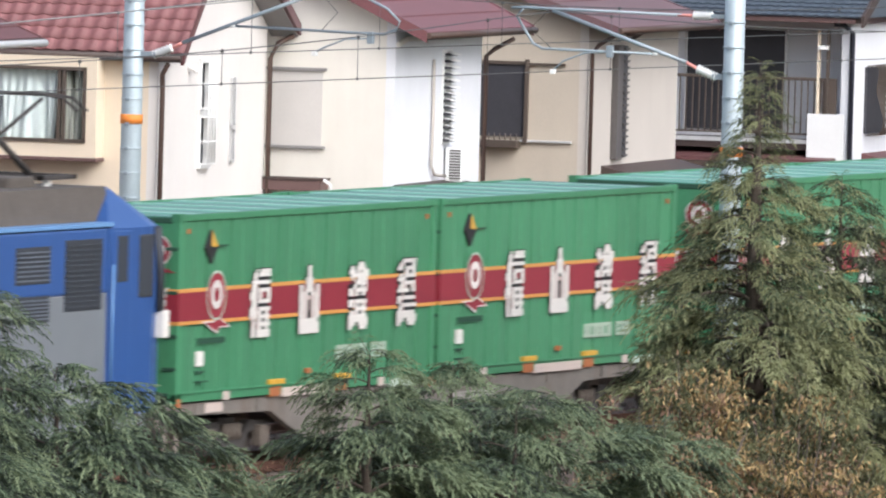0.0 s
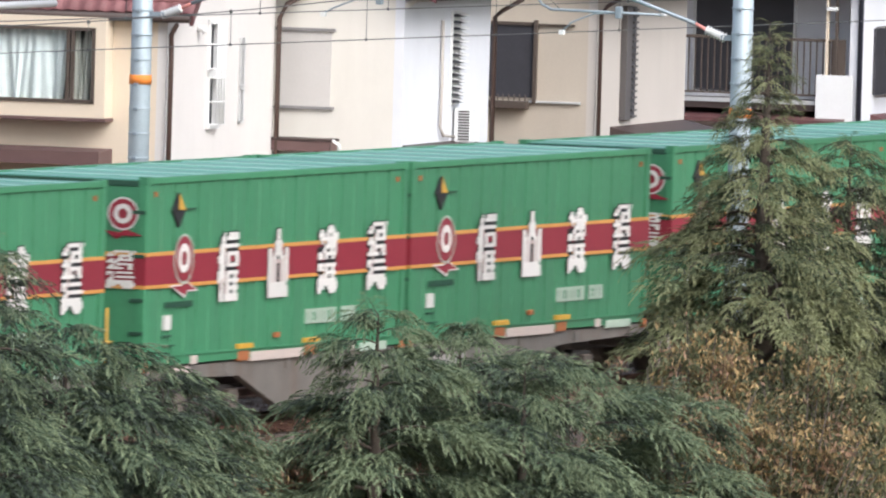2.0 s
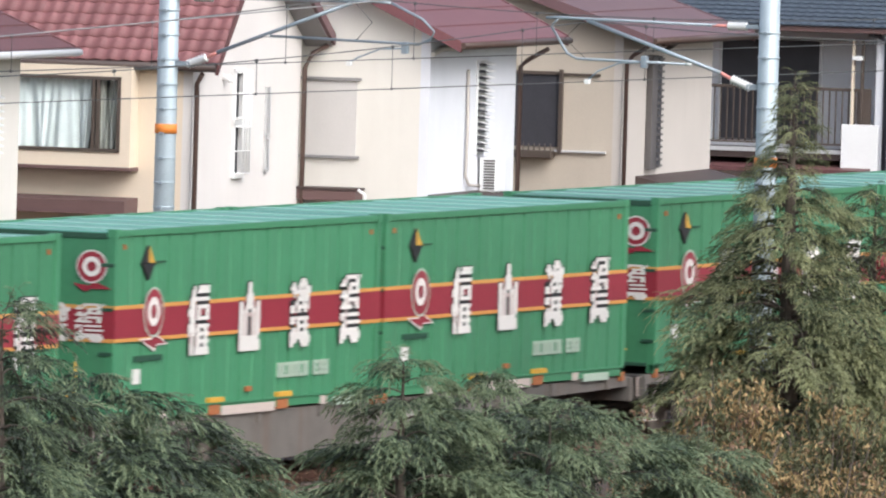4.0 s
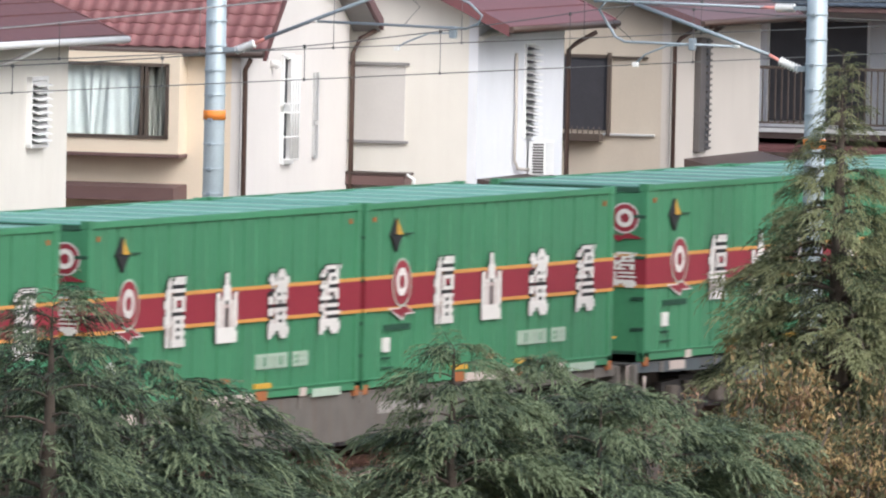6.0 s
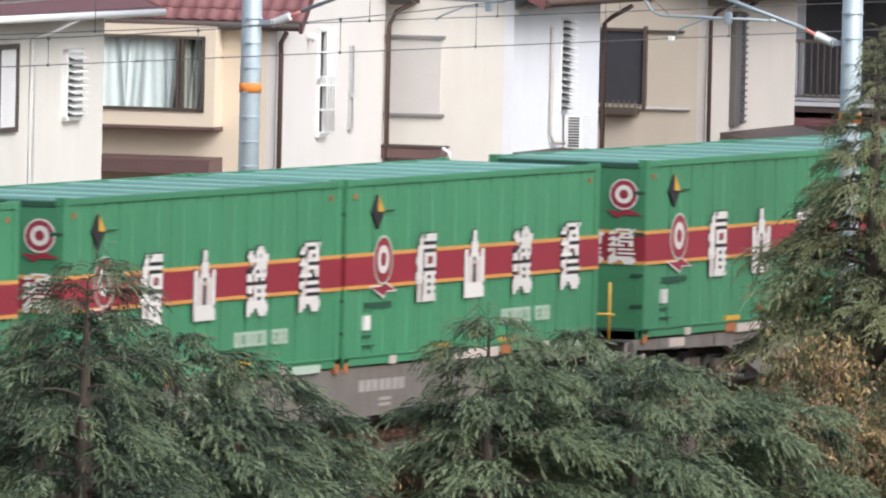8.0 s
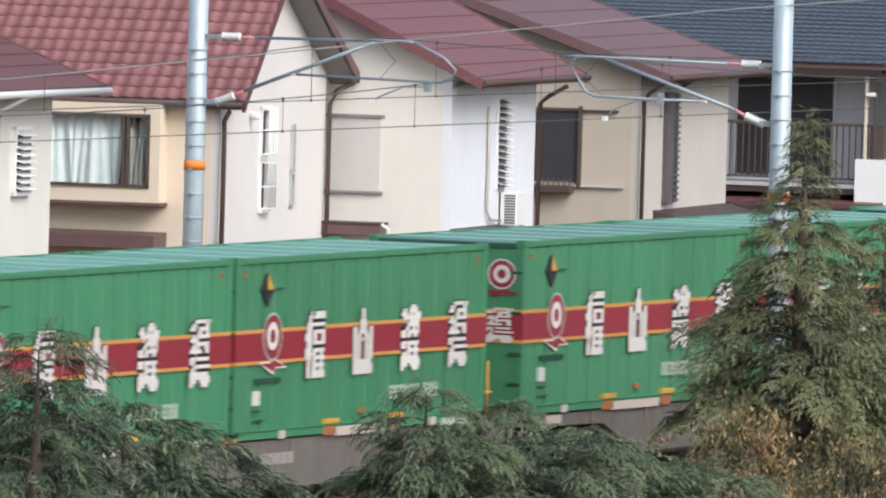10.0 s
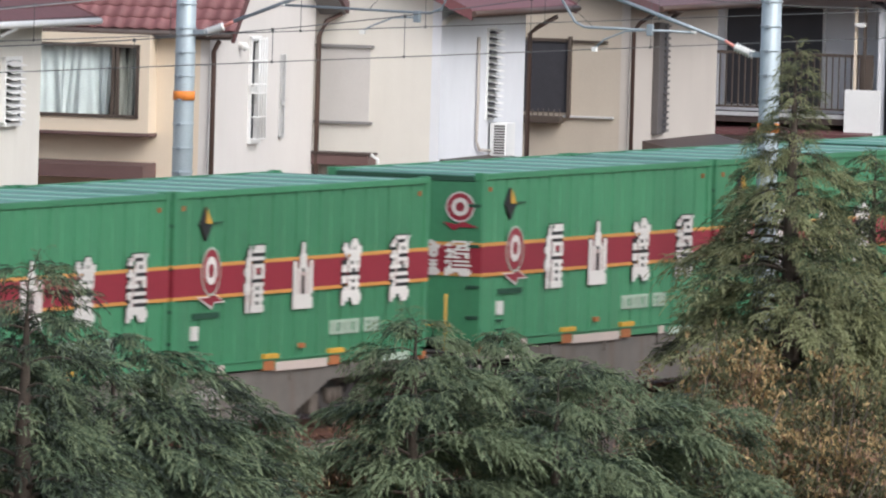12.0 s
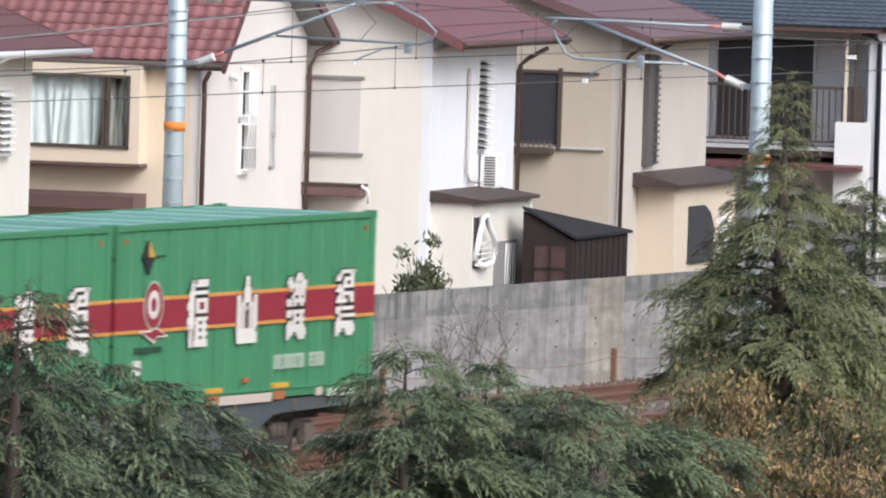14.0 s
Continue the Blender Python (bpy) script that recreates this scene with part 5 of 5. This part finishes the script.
def house_e():
    h = uv_thing("house", "white house with a dark balcony and navy tiled roof", "house", "houses along the track")
    u0, v0 = 32.0, -0.28
    # recessed balcony: back wall, slab, rail, door
    ub = u0 + 1.3
    wall_v("wall", v0, u0 + 0.02, 42.0, GZ, 4.9, WHITEW, h)
    wall_u("wall", ub, v0 + 0.16, 8.0, GZ, 4.9, WHITEW, h)
    part("shutter_door", boxes((ub - 0.05, ub, 1.28, 3.2, 2.75, 4.66), bevel=0.01), DARKPANEL, h, "dark sliding doors")
    for v in (1.23, 3.20):
        part("door_jamb", boxes((ub - 0.09, ub, v, v + 0.05, 2.7, 4.68), bevel=0.006), ALU, h)
    s = part("balcony_slab", boxes((u0 - 0.05, ub, 0.0, 4.6, 2.44, 2.62), bevel=0.01), FASCIA, h, "dark balcony slab")
    part("slab_edge", boxes((u0 - 0.09, u0 - 0.05, 0.0, 4.6, 2.56, 2.64)), ALU, s)
    part("hood", prism([(u0 - 0.6, 2.20), (u0 - 0.6, 2.28), (ub, 2.42), (ub, 2.20)], "y", -0.1, 5.0), SLATE, h, "maroon hood roof")
    r = part("balcony_rail", boxes((u0 - 0.07, u0, -0.05, 4.6, 3.76, 3.82), (u0 - 0.06, u0 - 0.01, -0.05, 4.6, 2.72, 2.76), bevel=0.006), FRAME_B, h, "bronze balcony rail")
    for i in range(36):
        part("bar", boxes((u0 - 0.05, u0 - 0.02, 0.12 + 0.125 * i, 0.145 + 0.125 * i, 2.74, 3.78)), FRAME_B, r)
    part("post", boxes((u0 - 0.1, u0, 0.28, 0.33, 2.6, 4.75)), CREAM, h)
    part("post", boxes((u0 - 0.1, u0, 0.10, 0.15, 2.6, 4.75)), FRAME_B, h)
    part("corner_screen", boxes((u0 - 0.06, u0, -0.05, 0.22, 3.0, 3.80)), FRAME_B, h, "bronze screen")
    part("white_panel", boxes((u0 - 0.16, u0 - 0.12, -0.23, 0.48, 1.55, 3.14), bevel=0.006), WHITEP, h, "white board hung on the balcony")
    part("lamp", boxes((u0 - 0.2, u0 - 0.02, 0.10, 0.30, 4.36, 4.44), bevel=0.01), PORC, h, "small white lamp")
    part("eave_fascia", boxes((u0 - 0.45, 42.5, -0.48, 8.5, 4.88, 4.98), bevel=0.01), MAROON, h, "maroon eave")
    roof = part("roof", prism([(u0 - 0.5, 4.99), (u0 + 5.0, 7.22), (u0 + 10.5, 4.99)], "y", -0.62, 9.0), BLUETILE, h, "navy tiled roof")
    for i in range(22):
        u = u0 - 0.48 + 0.19 * i
        z = 4.99 + (u - u0 + 0.5) * 2.23 / 5.5
        tagged(part("tile_course", tube([(u, -0.62 + 0.10 * k, z + (0.026 if k % 2 else 0.004)) for k in range(96)], 0.022, 5), BLUETILE, roof), kind="stuff")
    downpipe([(u0 - 0.2, -0.02, 4.86), (u0 - 0.1, -0.18, 4.84), (u0 + 0.0, -0.33, 4.7), (u0 + 0.0, -0.33, GZ)], h, BLACKPIPE, 0.05)
    part("verge_board", prism([(u0 - 0.5, 5.03), (u0 + 5.0, 7.27), (u0 + 5.0, 7.05), (u0 - 0.5, 4.81)], "y", -0.66, -0.60), FASCIA, roof, "dark verge board")
    # window with a bellied guard
    w = part("guard_window", boxes((33.3, 34.9, v0 - 0.05, v0, 2.75, 4.02)), DARKPANEL, h, "window with a bellied dark guard")
    prof = [(0.05, 4.04), (0.22, 4.06), (0.30, 3.95), (0.27, 3.75), (0.25, 3.55), (0.33, 3.3), (0.40, 3.05), (0.38, 2.85), (0.30, 2.74), (0.05, 2.72)]
    for i in range(12):
        u = 33.3 + 0.145 * i
        part("bar", tube([(u, v0 - a, b) for a, b in prof], 0.014, 5), FRAME_B, w)
    for a, b in prof[1:-1:2]:
        part("cross_bar", tube([(33.3, v0 - a, b), (34.9, v0 - a, b)], 0.016, 5), FRAME_B, w)
    part("side_hood", prism([(v0 - 0.6, 2.12), (v0 - 0.6, 2.22), (v0, 2.38), (v0, 2.12)], "x", 33.2, 40.0), SLATE, h, "maroon hood roof")


def shed():
    s = uv_thing("garden_shed", "dark brown metal garden shed with a sloping black roof", "shed")
    def hipped(zf, zb, lo, o):
        bm = bmesh.new()
        low = [bm.verts.new((u, v, lo if lo is not None else zz - 0.05)) for u, v, zz in ((2.35 - o, -1.97 - o, zf), (6.2 + o, -1.97 - o, zf), (6.2 + o, -1.08, zf), (2.35 - o, -1.08, zb))]
        top = [bm.verts.new((u, v, zz)) for u, v, zz in ((2.35 - o, -1.97 - o, zf), (6.2 + o, -1.97 - o, zf), (6.2 + o, -1.08, zf), (2.35 - o, -1.08, zb))]
        bm.faces.new((top[0], top[1], top[3]))
        bm.faces.new((top[1], top[2], top[3]))
        bm.faces.new((low[0], low[3], low[1]))
        bm.faces.new((low[1], low[3], low[2]))
        for k in range(4):
            bm.faces.new((low[k], low[(k + 1) % 4], top[(k + 1) % 4], top[k]))
        bmesh.ops.recalc_face_normals(bm, faces=bm.faces)
        return bm
    part("body", hipped(1.80, 2.28, GZ, 0.0), SHED, s)
    part("roof", hipped(1.87, 2.36, None, 0.07), SHED_ROOF, s, "black sloping roof")
    part("window", boxes((2.325, 2.35, -1.85, -1.30, 0.9, 1.68)), SHED_GLASS, s, "brown glazed panel")
    part("cross_bar", boxes((2.30, 2.324, -1.88, -1.27, 1.28, 1.32), (2.30, 2.324, -1.60, -1.56, 0.9, 1.68)), SHED, s)
    for i in range(10):
        part("rib", boxes((2.5 + 0.38 * i, 2.54 + 0.38 * i, -1.985, -1.97, GZ, 1.78)), SHED, s)


# ---- plants ----
def frond(rng, n_twig=8, n_seg=5):
    """One spray, about 1 long: an arching rib with side twigs that hang at their tips, short needles close along each. Corners of triangles, and how far out each lies."""
    tris, far = [], []
    up = np.array([0, 0, 1.0])

    def needle(p, o, e, wide, f):
        w = np.cross(o, up + rng.normal(size=3) * 0.5)
        w /= np.linalg.norm(w)
        tris.extend([p - w * wide, p + w * wide, p + o * e])
        far.append(f)
    for i in range(n_twig):
        s = (i + 0.6) / n_twig
        root = np.array([s, 0, 0.18 * math.sin(s * 2.4) - 0.34 * s ** 2.2])
        sg = 1 if i % 2 else -1
        d = np.array([0.85, sg * rng.uniform(0.35, 0.75), rng.uniform(-0.1, 0.15)]) if i < n_twig - 1 else np.array([1.0, 0.0, -0.5])
        d /= np.linalg.norm(d)
        ln = (0.46 - 0.30 * abs(s - 0.4)) * rng.uniform(0.75, 1.25)
        sag = rng.uniform(0.18, 0.6)
        last = root
        for k in range(n_seg):
            u = (k + 1) / n_seg
            p = root + d * ln * u + np.array([0, 0, -sag * ln * u * u])
            way = (p - last) / (np.linalg.norm(p - last) + 1e-9)
            f = 0.45 * s + 0.55 * u
            needle(last, way, ln / n_seg * 1.9, 0.022, f)
            for side in (-1, 1):
                o = way + side * np.cross(way, up) * rng.uniform(0.5, 1.1) + rng.normal(size=3) * 0.2
                needle(last, o / np.linalg.norm(o), rng.uniform(0.08, 0.14), 0.016, f)
            last = p
    return np.array(tris), np.array(far)


def scatter(origins, dirs, sizes, rng, kinds=10):
    """Copies of fronds at every origin, turned along dirs."""
    temps = [frond(rng) for _ in range(kinds)]
    out, far = [], []
    for o, d, s in zip(origins, dirs, sizes):
        f = d / np.linalg.norm(d)
        sd = np.array([-f[1], f[0], rng.normal() * 0.2])
        sd = sd / (np.linalg.norm(sd) + 1e-9)
        tp = np.cross(f, sd)
        shape, fr = temps[rng.integers(kinds)]
        out.append(o + s * (shape @ np.stack([f, sd, tp])))
        far.append(fr)
    return np.concatenate(out), np.array(far)


def cedar(x, y, top, radius, seed, fronds=1500, low=0.3, taper=0.5, size0=0.62, light=0.0, limbs_per_m=7, spread=(0.5, 1.12), rmax=9.0, nod=0.0, rise0=0.16, tones=None, label="blue-green cedar with drooping feathery branches"):
    """A cedar: tapered trunk, limbs in tiers that droop at their tips, hung with sprays; nod bends the leader over."""
    rng = np.random.default_rng(seed)
    base = ground_z(y) - 0.1
    h = top - base
    t = thing("cedar_tree", pose(x, y, base), label, "tree", "cedars before the track")
    lead = [(0, 0, 0), (0.04, 0, h * 0.4), (0.02, 0.02, h * 0.75), (0, 0, h * 0.94), (nod * 0.4, -nod * 0.3, h * 0.99), (nod, -nod * 0.7, h * 0.985 - abs(nod) * 0.5)]
    part("trunk", tube(lead, [0.030 * h, 0.022 * h, 0.010 * h, 0.006, 0.005, 0.003], 9), BARK, t)
    orig, dirs, size, tone = [], [], [], []
    n_limb = int(limbs_per_m * h * (1 - low))
    limbs = []
    for i in range(n_limb):
        f = low + (0.97 - low) * ((i + rng.random()) / n_limb)
        z = f * h
        r = min(rmax, radius * (1 - f) ** taper) * rng.uniform(*spread) + 0.08
        a = i * 2.4 + rng.uniform(-0.5, 0.5)
        d = np.array([math.cos(a), math.sin(a), 0])
        rise, droop = rng.uniform(0.0, 0.25) + rise0 + 0.25 * f, rng.uniform(0.10, 0.45)
        pts = [np.array([0, 0, z]) + d * r * s + np.array([0, 0, r * (rise * s - (rise + droop * 0.6) * s ** 2.4)]) for s in np.linspace(0, 1, 7)]
        part("branch", tube([tuple(p) for p in pts], [0.010 * h * (1 - f) * (1 - k / 6.5) + 0.005 for k in range(7)], 5), BARK, t)
        limbs.append((pts, d, r))
    total = sum(r + 0.15 for _, _, r in limbs)
    for pts, d, r in limbs:
        side = np.array([-d[1], d[0], 0])
        shade = rng.normal() * 0.14
        for k in range(max(5, int(fronds * (r + 0.15) / total))):
            s = rng.uniform(0.02, 1.0) ** 0.6
            q = s * 6
            j = min(5, int(q))
            p = pts[j] * (1 - (q - j)) + pts[j + 1] * (q - j)
            sg = rng.choice([-1, 1])
            w = rng.uniform(0, 1) * (r * 0.34 * (1.1 - s) + 0.02)
            p = p + side * sg * w + d * 0.35 * w + np.array([0, 0, -0.10 * w + rng.normal() * 0.015])
            dd = d * rng.uniform(0.6, 1.0) + side * sg * rng.uniform(0.1, 0.7) + np.array([0, 0, rng.uniform(-0.35, 0.2)])
            orig.append(p)
            dirs.append(dd)
            size.append(size0 * rng.uniform(0.55, 1.2) * min(1.0, 0.42 + r / 1.8))
            # crown shade painted by tone: darker near the trunk, paler outwards
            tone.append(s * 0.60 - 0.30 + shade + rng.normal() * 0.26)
    for k in range(16):
        u = k / 16
        orig.append(np.array([nod * max(0, u - 0.4), -0.7 * nod * max(0, u - 0.4), h * (0.88 + 0.11 * u)]))
        a = rng.uniform(0, 6.28)
        dirs.append(np.array([0.8 * math.cos(a), 0.8 * math.sin(a), 0.55]))
        size.append(0.30 - 0.12 * u)
        tone.append(0.2)
    v, far = scatter(orig, dirs, size, rng)
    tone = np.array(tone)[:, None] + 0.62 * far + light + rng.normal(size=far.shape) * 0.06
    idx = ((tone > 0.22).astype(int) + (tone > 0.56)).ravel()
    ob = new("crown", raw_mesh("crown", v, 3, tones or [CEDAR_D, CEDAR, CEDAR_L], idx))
    ob.parent = t
    tagged(ob, kind="stuff")
    return t


def shrub(x, y, top, radius, seed, mats, shares, n=5200, name="shrub", label="", leaf=0.075, twigs=40):
    """A shrub of bent twigs with small leaves."""
    rng = np.random.default_rng(seed)
    base = ground_z(y) - 0.05
    h = top - base
    t = thing(name, pose(x, y, base), label, "shrub", "shrubs before the track")
    tw = bmesh.new()
    ends = []
    for i in range(twigs):
        a = rng.uniform(0, 6.28)
        e = rng.uniform(0.15, 1.0)
        r = radius * e
        hh = h * (1 - 0.35 * e ** 2) * rng.uniform(0.75, 1.05)
        mid = (0.35 * r * math.cos(a), 0.35 * r * math.sin(a), hh * 0.55)
        end = (r * math.cos(a + 0.2), r * math.sin(a + 0.2), hh)
        tube([(0, 0, 0), mid, end], [0.035, 0.02, 0.005], 5, tw)
        ends.append((np.array(mid), np.array(end)))
    tagged(part("twig_mass", tw, BARK, t), kind="stuff")
    nc = max(30, n // 38)
    k = rng.integers(len(ends), size=nc)
    m0, m1 = np.array([e[0] for e in ends])[k], np.array([e[1] for e in ends])[k]
    s = rng.uniform(0.15, 1.05, nc)[:, None]
    clump = m0 * (1 - s) + m1 * s + rng.normal(size=(nc, 3)) * np.array([0.16, 0.16, 0.10]) * radius
    kind_of = rng.choice(len(mats), size=nc, p=shares)
    pick = rng.integers(nc, size=n)
    c = clump[pick] + rng.normal(size=(n, 3)) * np.array([0.10, 0.10, 0.07])
    a = rng.normal(size=(n, 3))
    a[:, 2] -= 1.3
    a /= np.linalg.norm(a, axis=1)[:, None]
    b = np.cross(a, rng.normal(size=(n, 3)))
    b /= np.linalg.norm(b, axis=1)[:, None]
    ln, wd = leaf * rng.uniform(0.9, 1.8, (n, 1)), leaf * 0.24 * rng.uniform(0.7, 1.3, (n, 1))
    v = np.stack([c - a * ln * 0.5, c + b * wd, c + a * ln * 0.5, c - b * wd], 1).reshape(-1, 3)
    idx = np.where(rng.random(n) < 0.75, kind_of[pick], rng.choice(len(mats), size=n, p=shares))
    ob = new("leaves", raw_mesh("leaves", v, 4, mats, idx))
    ob.parent = t
    tagged(ob, kind="stuff")
    return t


def bare_bush(x, y, base, h, seed):
    rng = random.Random(seed)
    t = thing("bare_bush", pose(x, y, base), "leafless grey bush before the concrete wall", "bush")
    bm = bmesh.new()

    def grow(p, d, ln, r, deep):
        pts = [p]
        for k in range(4):
            d = (d + Vector((rng.uniform(-0.35, 0.35), rng.uniform(-0.35, 0.35), rng.uniform(-0.25, 0.2)))).normalized()
            pts.append(pts[-1] + d * ln / 4)
            if deep and k > 0:
                for _ in range(2):
                    grow(pts[-1], (d + Vector((rng.uniform(-0.9, 0.9), rng.uniform(-0.9, 0.9), rng.uniform(-0.3, 0.4)))).normalized(), ln * rng.uniform(0.4, 0.65), r * 0.5, deep - 1)
        tube(pts, [r, r * 0.8, r * 0.65, r * 0.5, r * 0.3], 4, bm)
    for i in range(6):
        a = rng.uniform(0, 6.28)
        grow(Vector((0.2 * math.cos(a), 0.3 * math.sin(a), 0)), Vector((0.3 * math.cos(a), 0.4 * math.sin(a), 1.0)), h * rng.uniform(0.6, 0.95), 0.012, 2)
    tagged(part("twig_mass", bm, BARK, t), kind="stuff")


def plants():
    # cedars: x, y, height of the top, radius, seed, fronds
    cedar(-30.6, -8.6, 3.25, 2.5, 1, 1100, taper=0.6, light=-0.12, nod=0.25)
    cedar(-32.7, -10.1, 4.1, 2.6, 31, 1700, 0.3, taper=0.72, rmax=2.2, light=-0.10, limbs_per_m=10, spread=(0.5, 1.15), nod=0.3)
    cedar(-24.1, -7.5, 2.65, 2.9, 2, 1350, taper=0.45, light=-0.10, nod=-0.2)
    cedar(-19.3, -6.5, 1.95, 2.3, 3, 1200, taper=0.42, light=-0.06)
    cedar(-27.8, -8.0, 2.85, 2.6, 4, 1450, taper=0.5, light=-0.12, nod=0.2)
    cedar(-23.2, -8.4, 1.9, 2.4, 14, 1000, taper=0.42, light=-0.08)
    cedar(-10.5, -6.0, 2.48, 1.75, 5, 1150, 0.2, taper=0.62, light=0.12, nod=-0.35, limbs_per_m=9)
    cedar(-7.6, -6.0, 2.05, 2.0, 6, 1150, 0.2, taper=0.42, light=0.12, nod=0.2)
    cedar(-8.8, -7.4, 1.75, 1.7, 16, 950, 0.2, taper=0.42, light=0.12, nod=0.2)
    cedar(-6.2, -7.0, 1.65, 2.0, 7, 1050, 0.2, taper=0.42, light=0.12, nod=-0.2)
    cedar(-4.4, -7.8, 1.25, 1.8, 8, 950, 0.2, taper=0.42, light=0.06)
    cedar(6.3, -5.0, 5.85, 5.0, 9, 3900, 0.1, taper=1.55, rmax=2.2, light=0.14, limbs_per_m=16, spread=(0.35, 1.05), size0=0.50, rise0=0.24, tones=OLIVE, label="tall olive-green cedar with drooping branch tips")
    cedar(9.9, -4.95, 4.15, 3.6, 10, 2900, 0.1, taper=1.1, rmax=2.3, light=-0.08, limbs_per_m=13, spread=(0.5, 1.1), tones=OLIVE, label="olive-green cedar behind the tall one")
    both = [LEAF_O, LEAF_G, LEAF_B]
    shrub(-0.3, -6.6, 1.75, 1.25, 21, both, (0.42, 0.44, 0.14), 10500, label="shrub with ochre and olive autumn leaves")
    shrub(-2.9, -7.0, 1.25, 1.1, 22, both, (0.34, 0.50, 0.16), 9000, label="shrub with ochre and olive autumn leaves")
    shrub(2.9, -7.0, 1.45, 1.3, 23, both, (0.26, 0.66, 0.08), 10500, label="shrub with ochre and olive autumn leaves")
    shrub(1.0, -7.6, 0.9, 1.3, 24, both, (0.22, 0.63, 0.15), 9500, label="shrub with olive and ochre autumn leaves")
    for i, (x, y, z, r) in enumerate(((-12.5, -4.4, 0.55, 1.2), (-15.0, -4.8, 0.45, 1.2), (-17.5, -5.0, 0.35, 1.2), (-10.0, -4.3, 0.6, 1.1), (-7.0, -4.4, 0.5, 1.2), (-3.5, -4.6, 0.5, 1.2))):
        shrub(x, y, z, r, 40 + i, [LEAF_B, LEAF_O, LEAF_G], (0.78, 0.12, 0.10), 5000, "dry_bush", "low bush of dry reddish-brown leaves on the bank", 0.06)
    bare_bush(29.2, 8.9, -0.5, 1.15, 5)
    shrub(32.3, 11.2, 1.95, 0.85, 60, [GARDEN, LEAF_G], (0.8, 0.2), 1700, "garden_shrub", "green garden shrub behind the concrete wall", 0.11, 20)


ground()
concrete_wall()
fence()
overhead()
house_a()
house_b()
house_c()
house_d()
house_e()
air_conditioner()
shed()
plants()
train()
tracks()
motions()
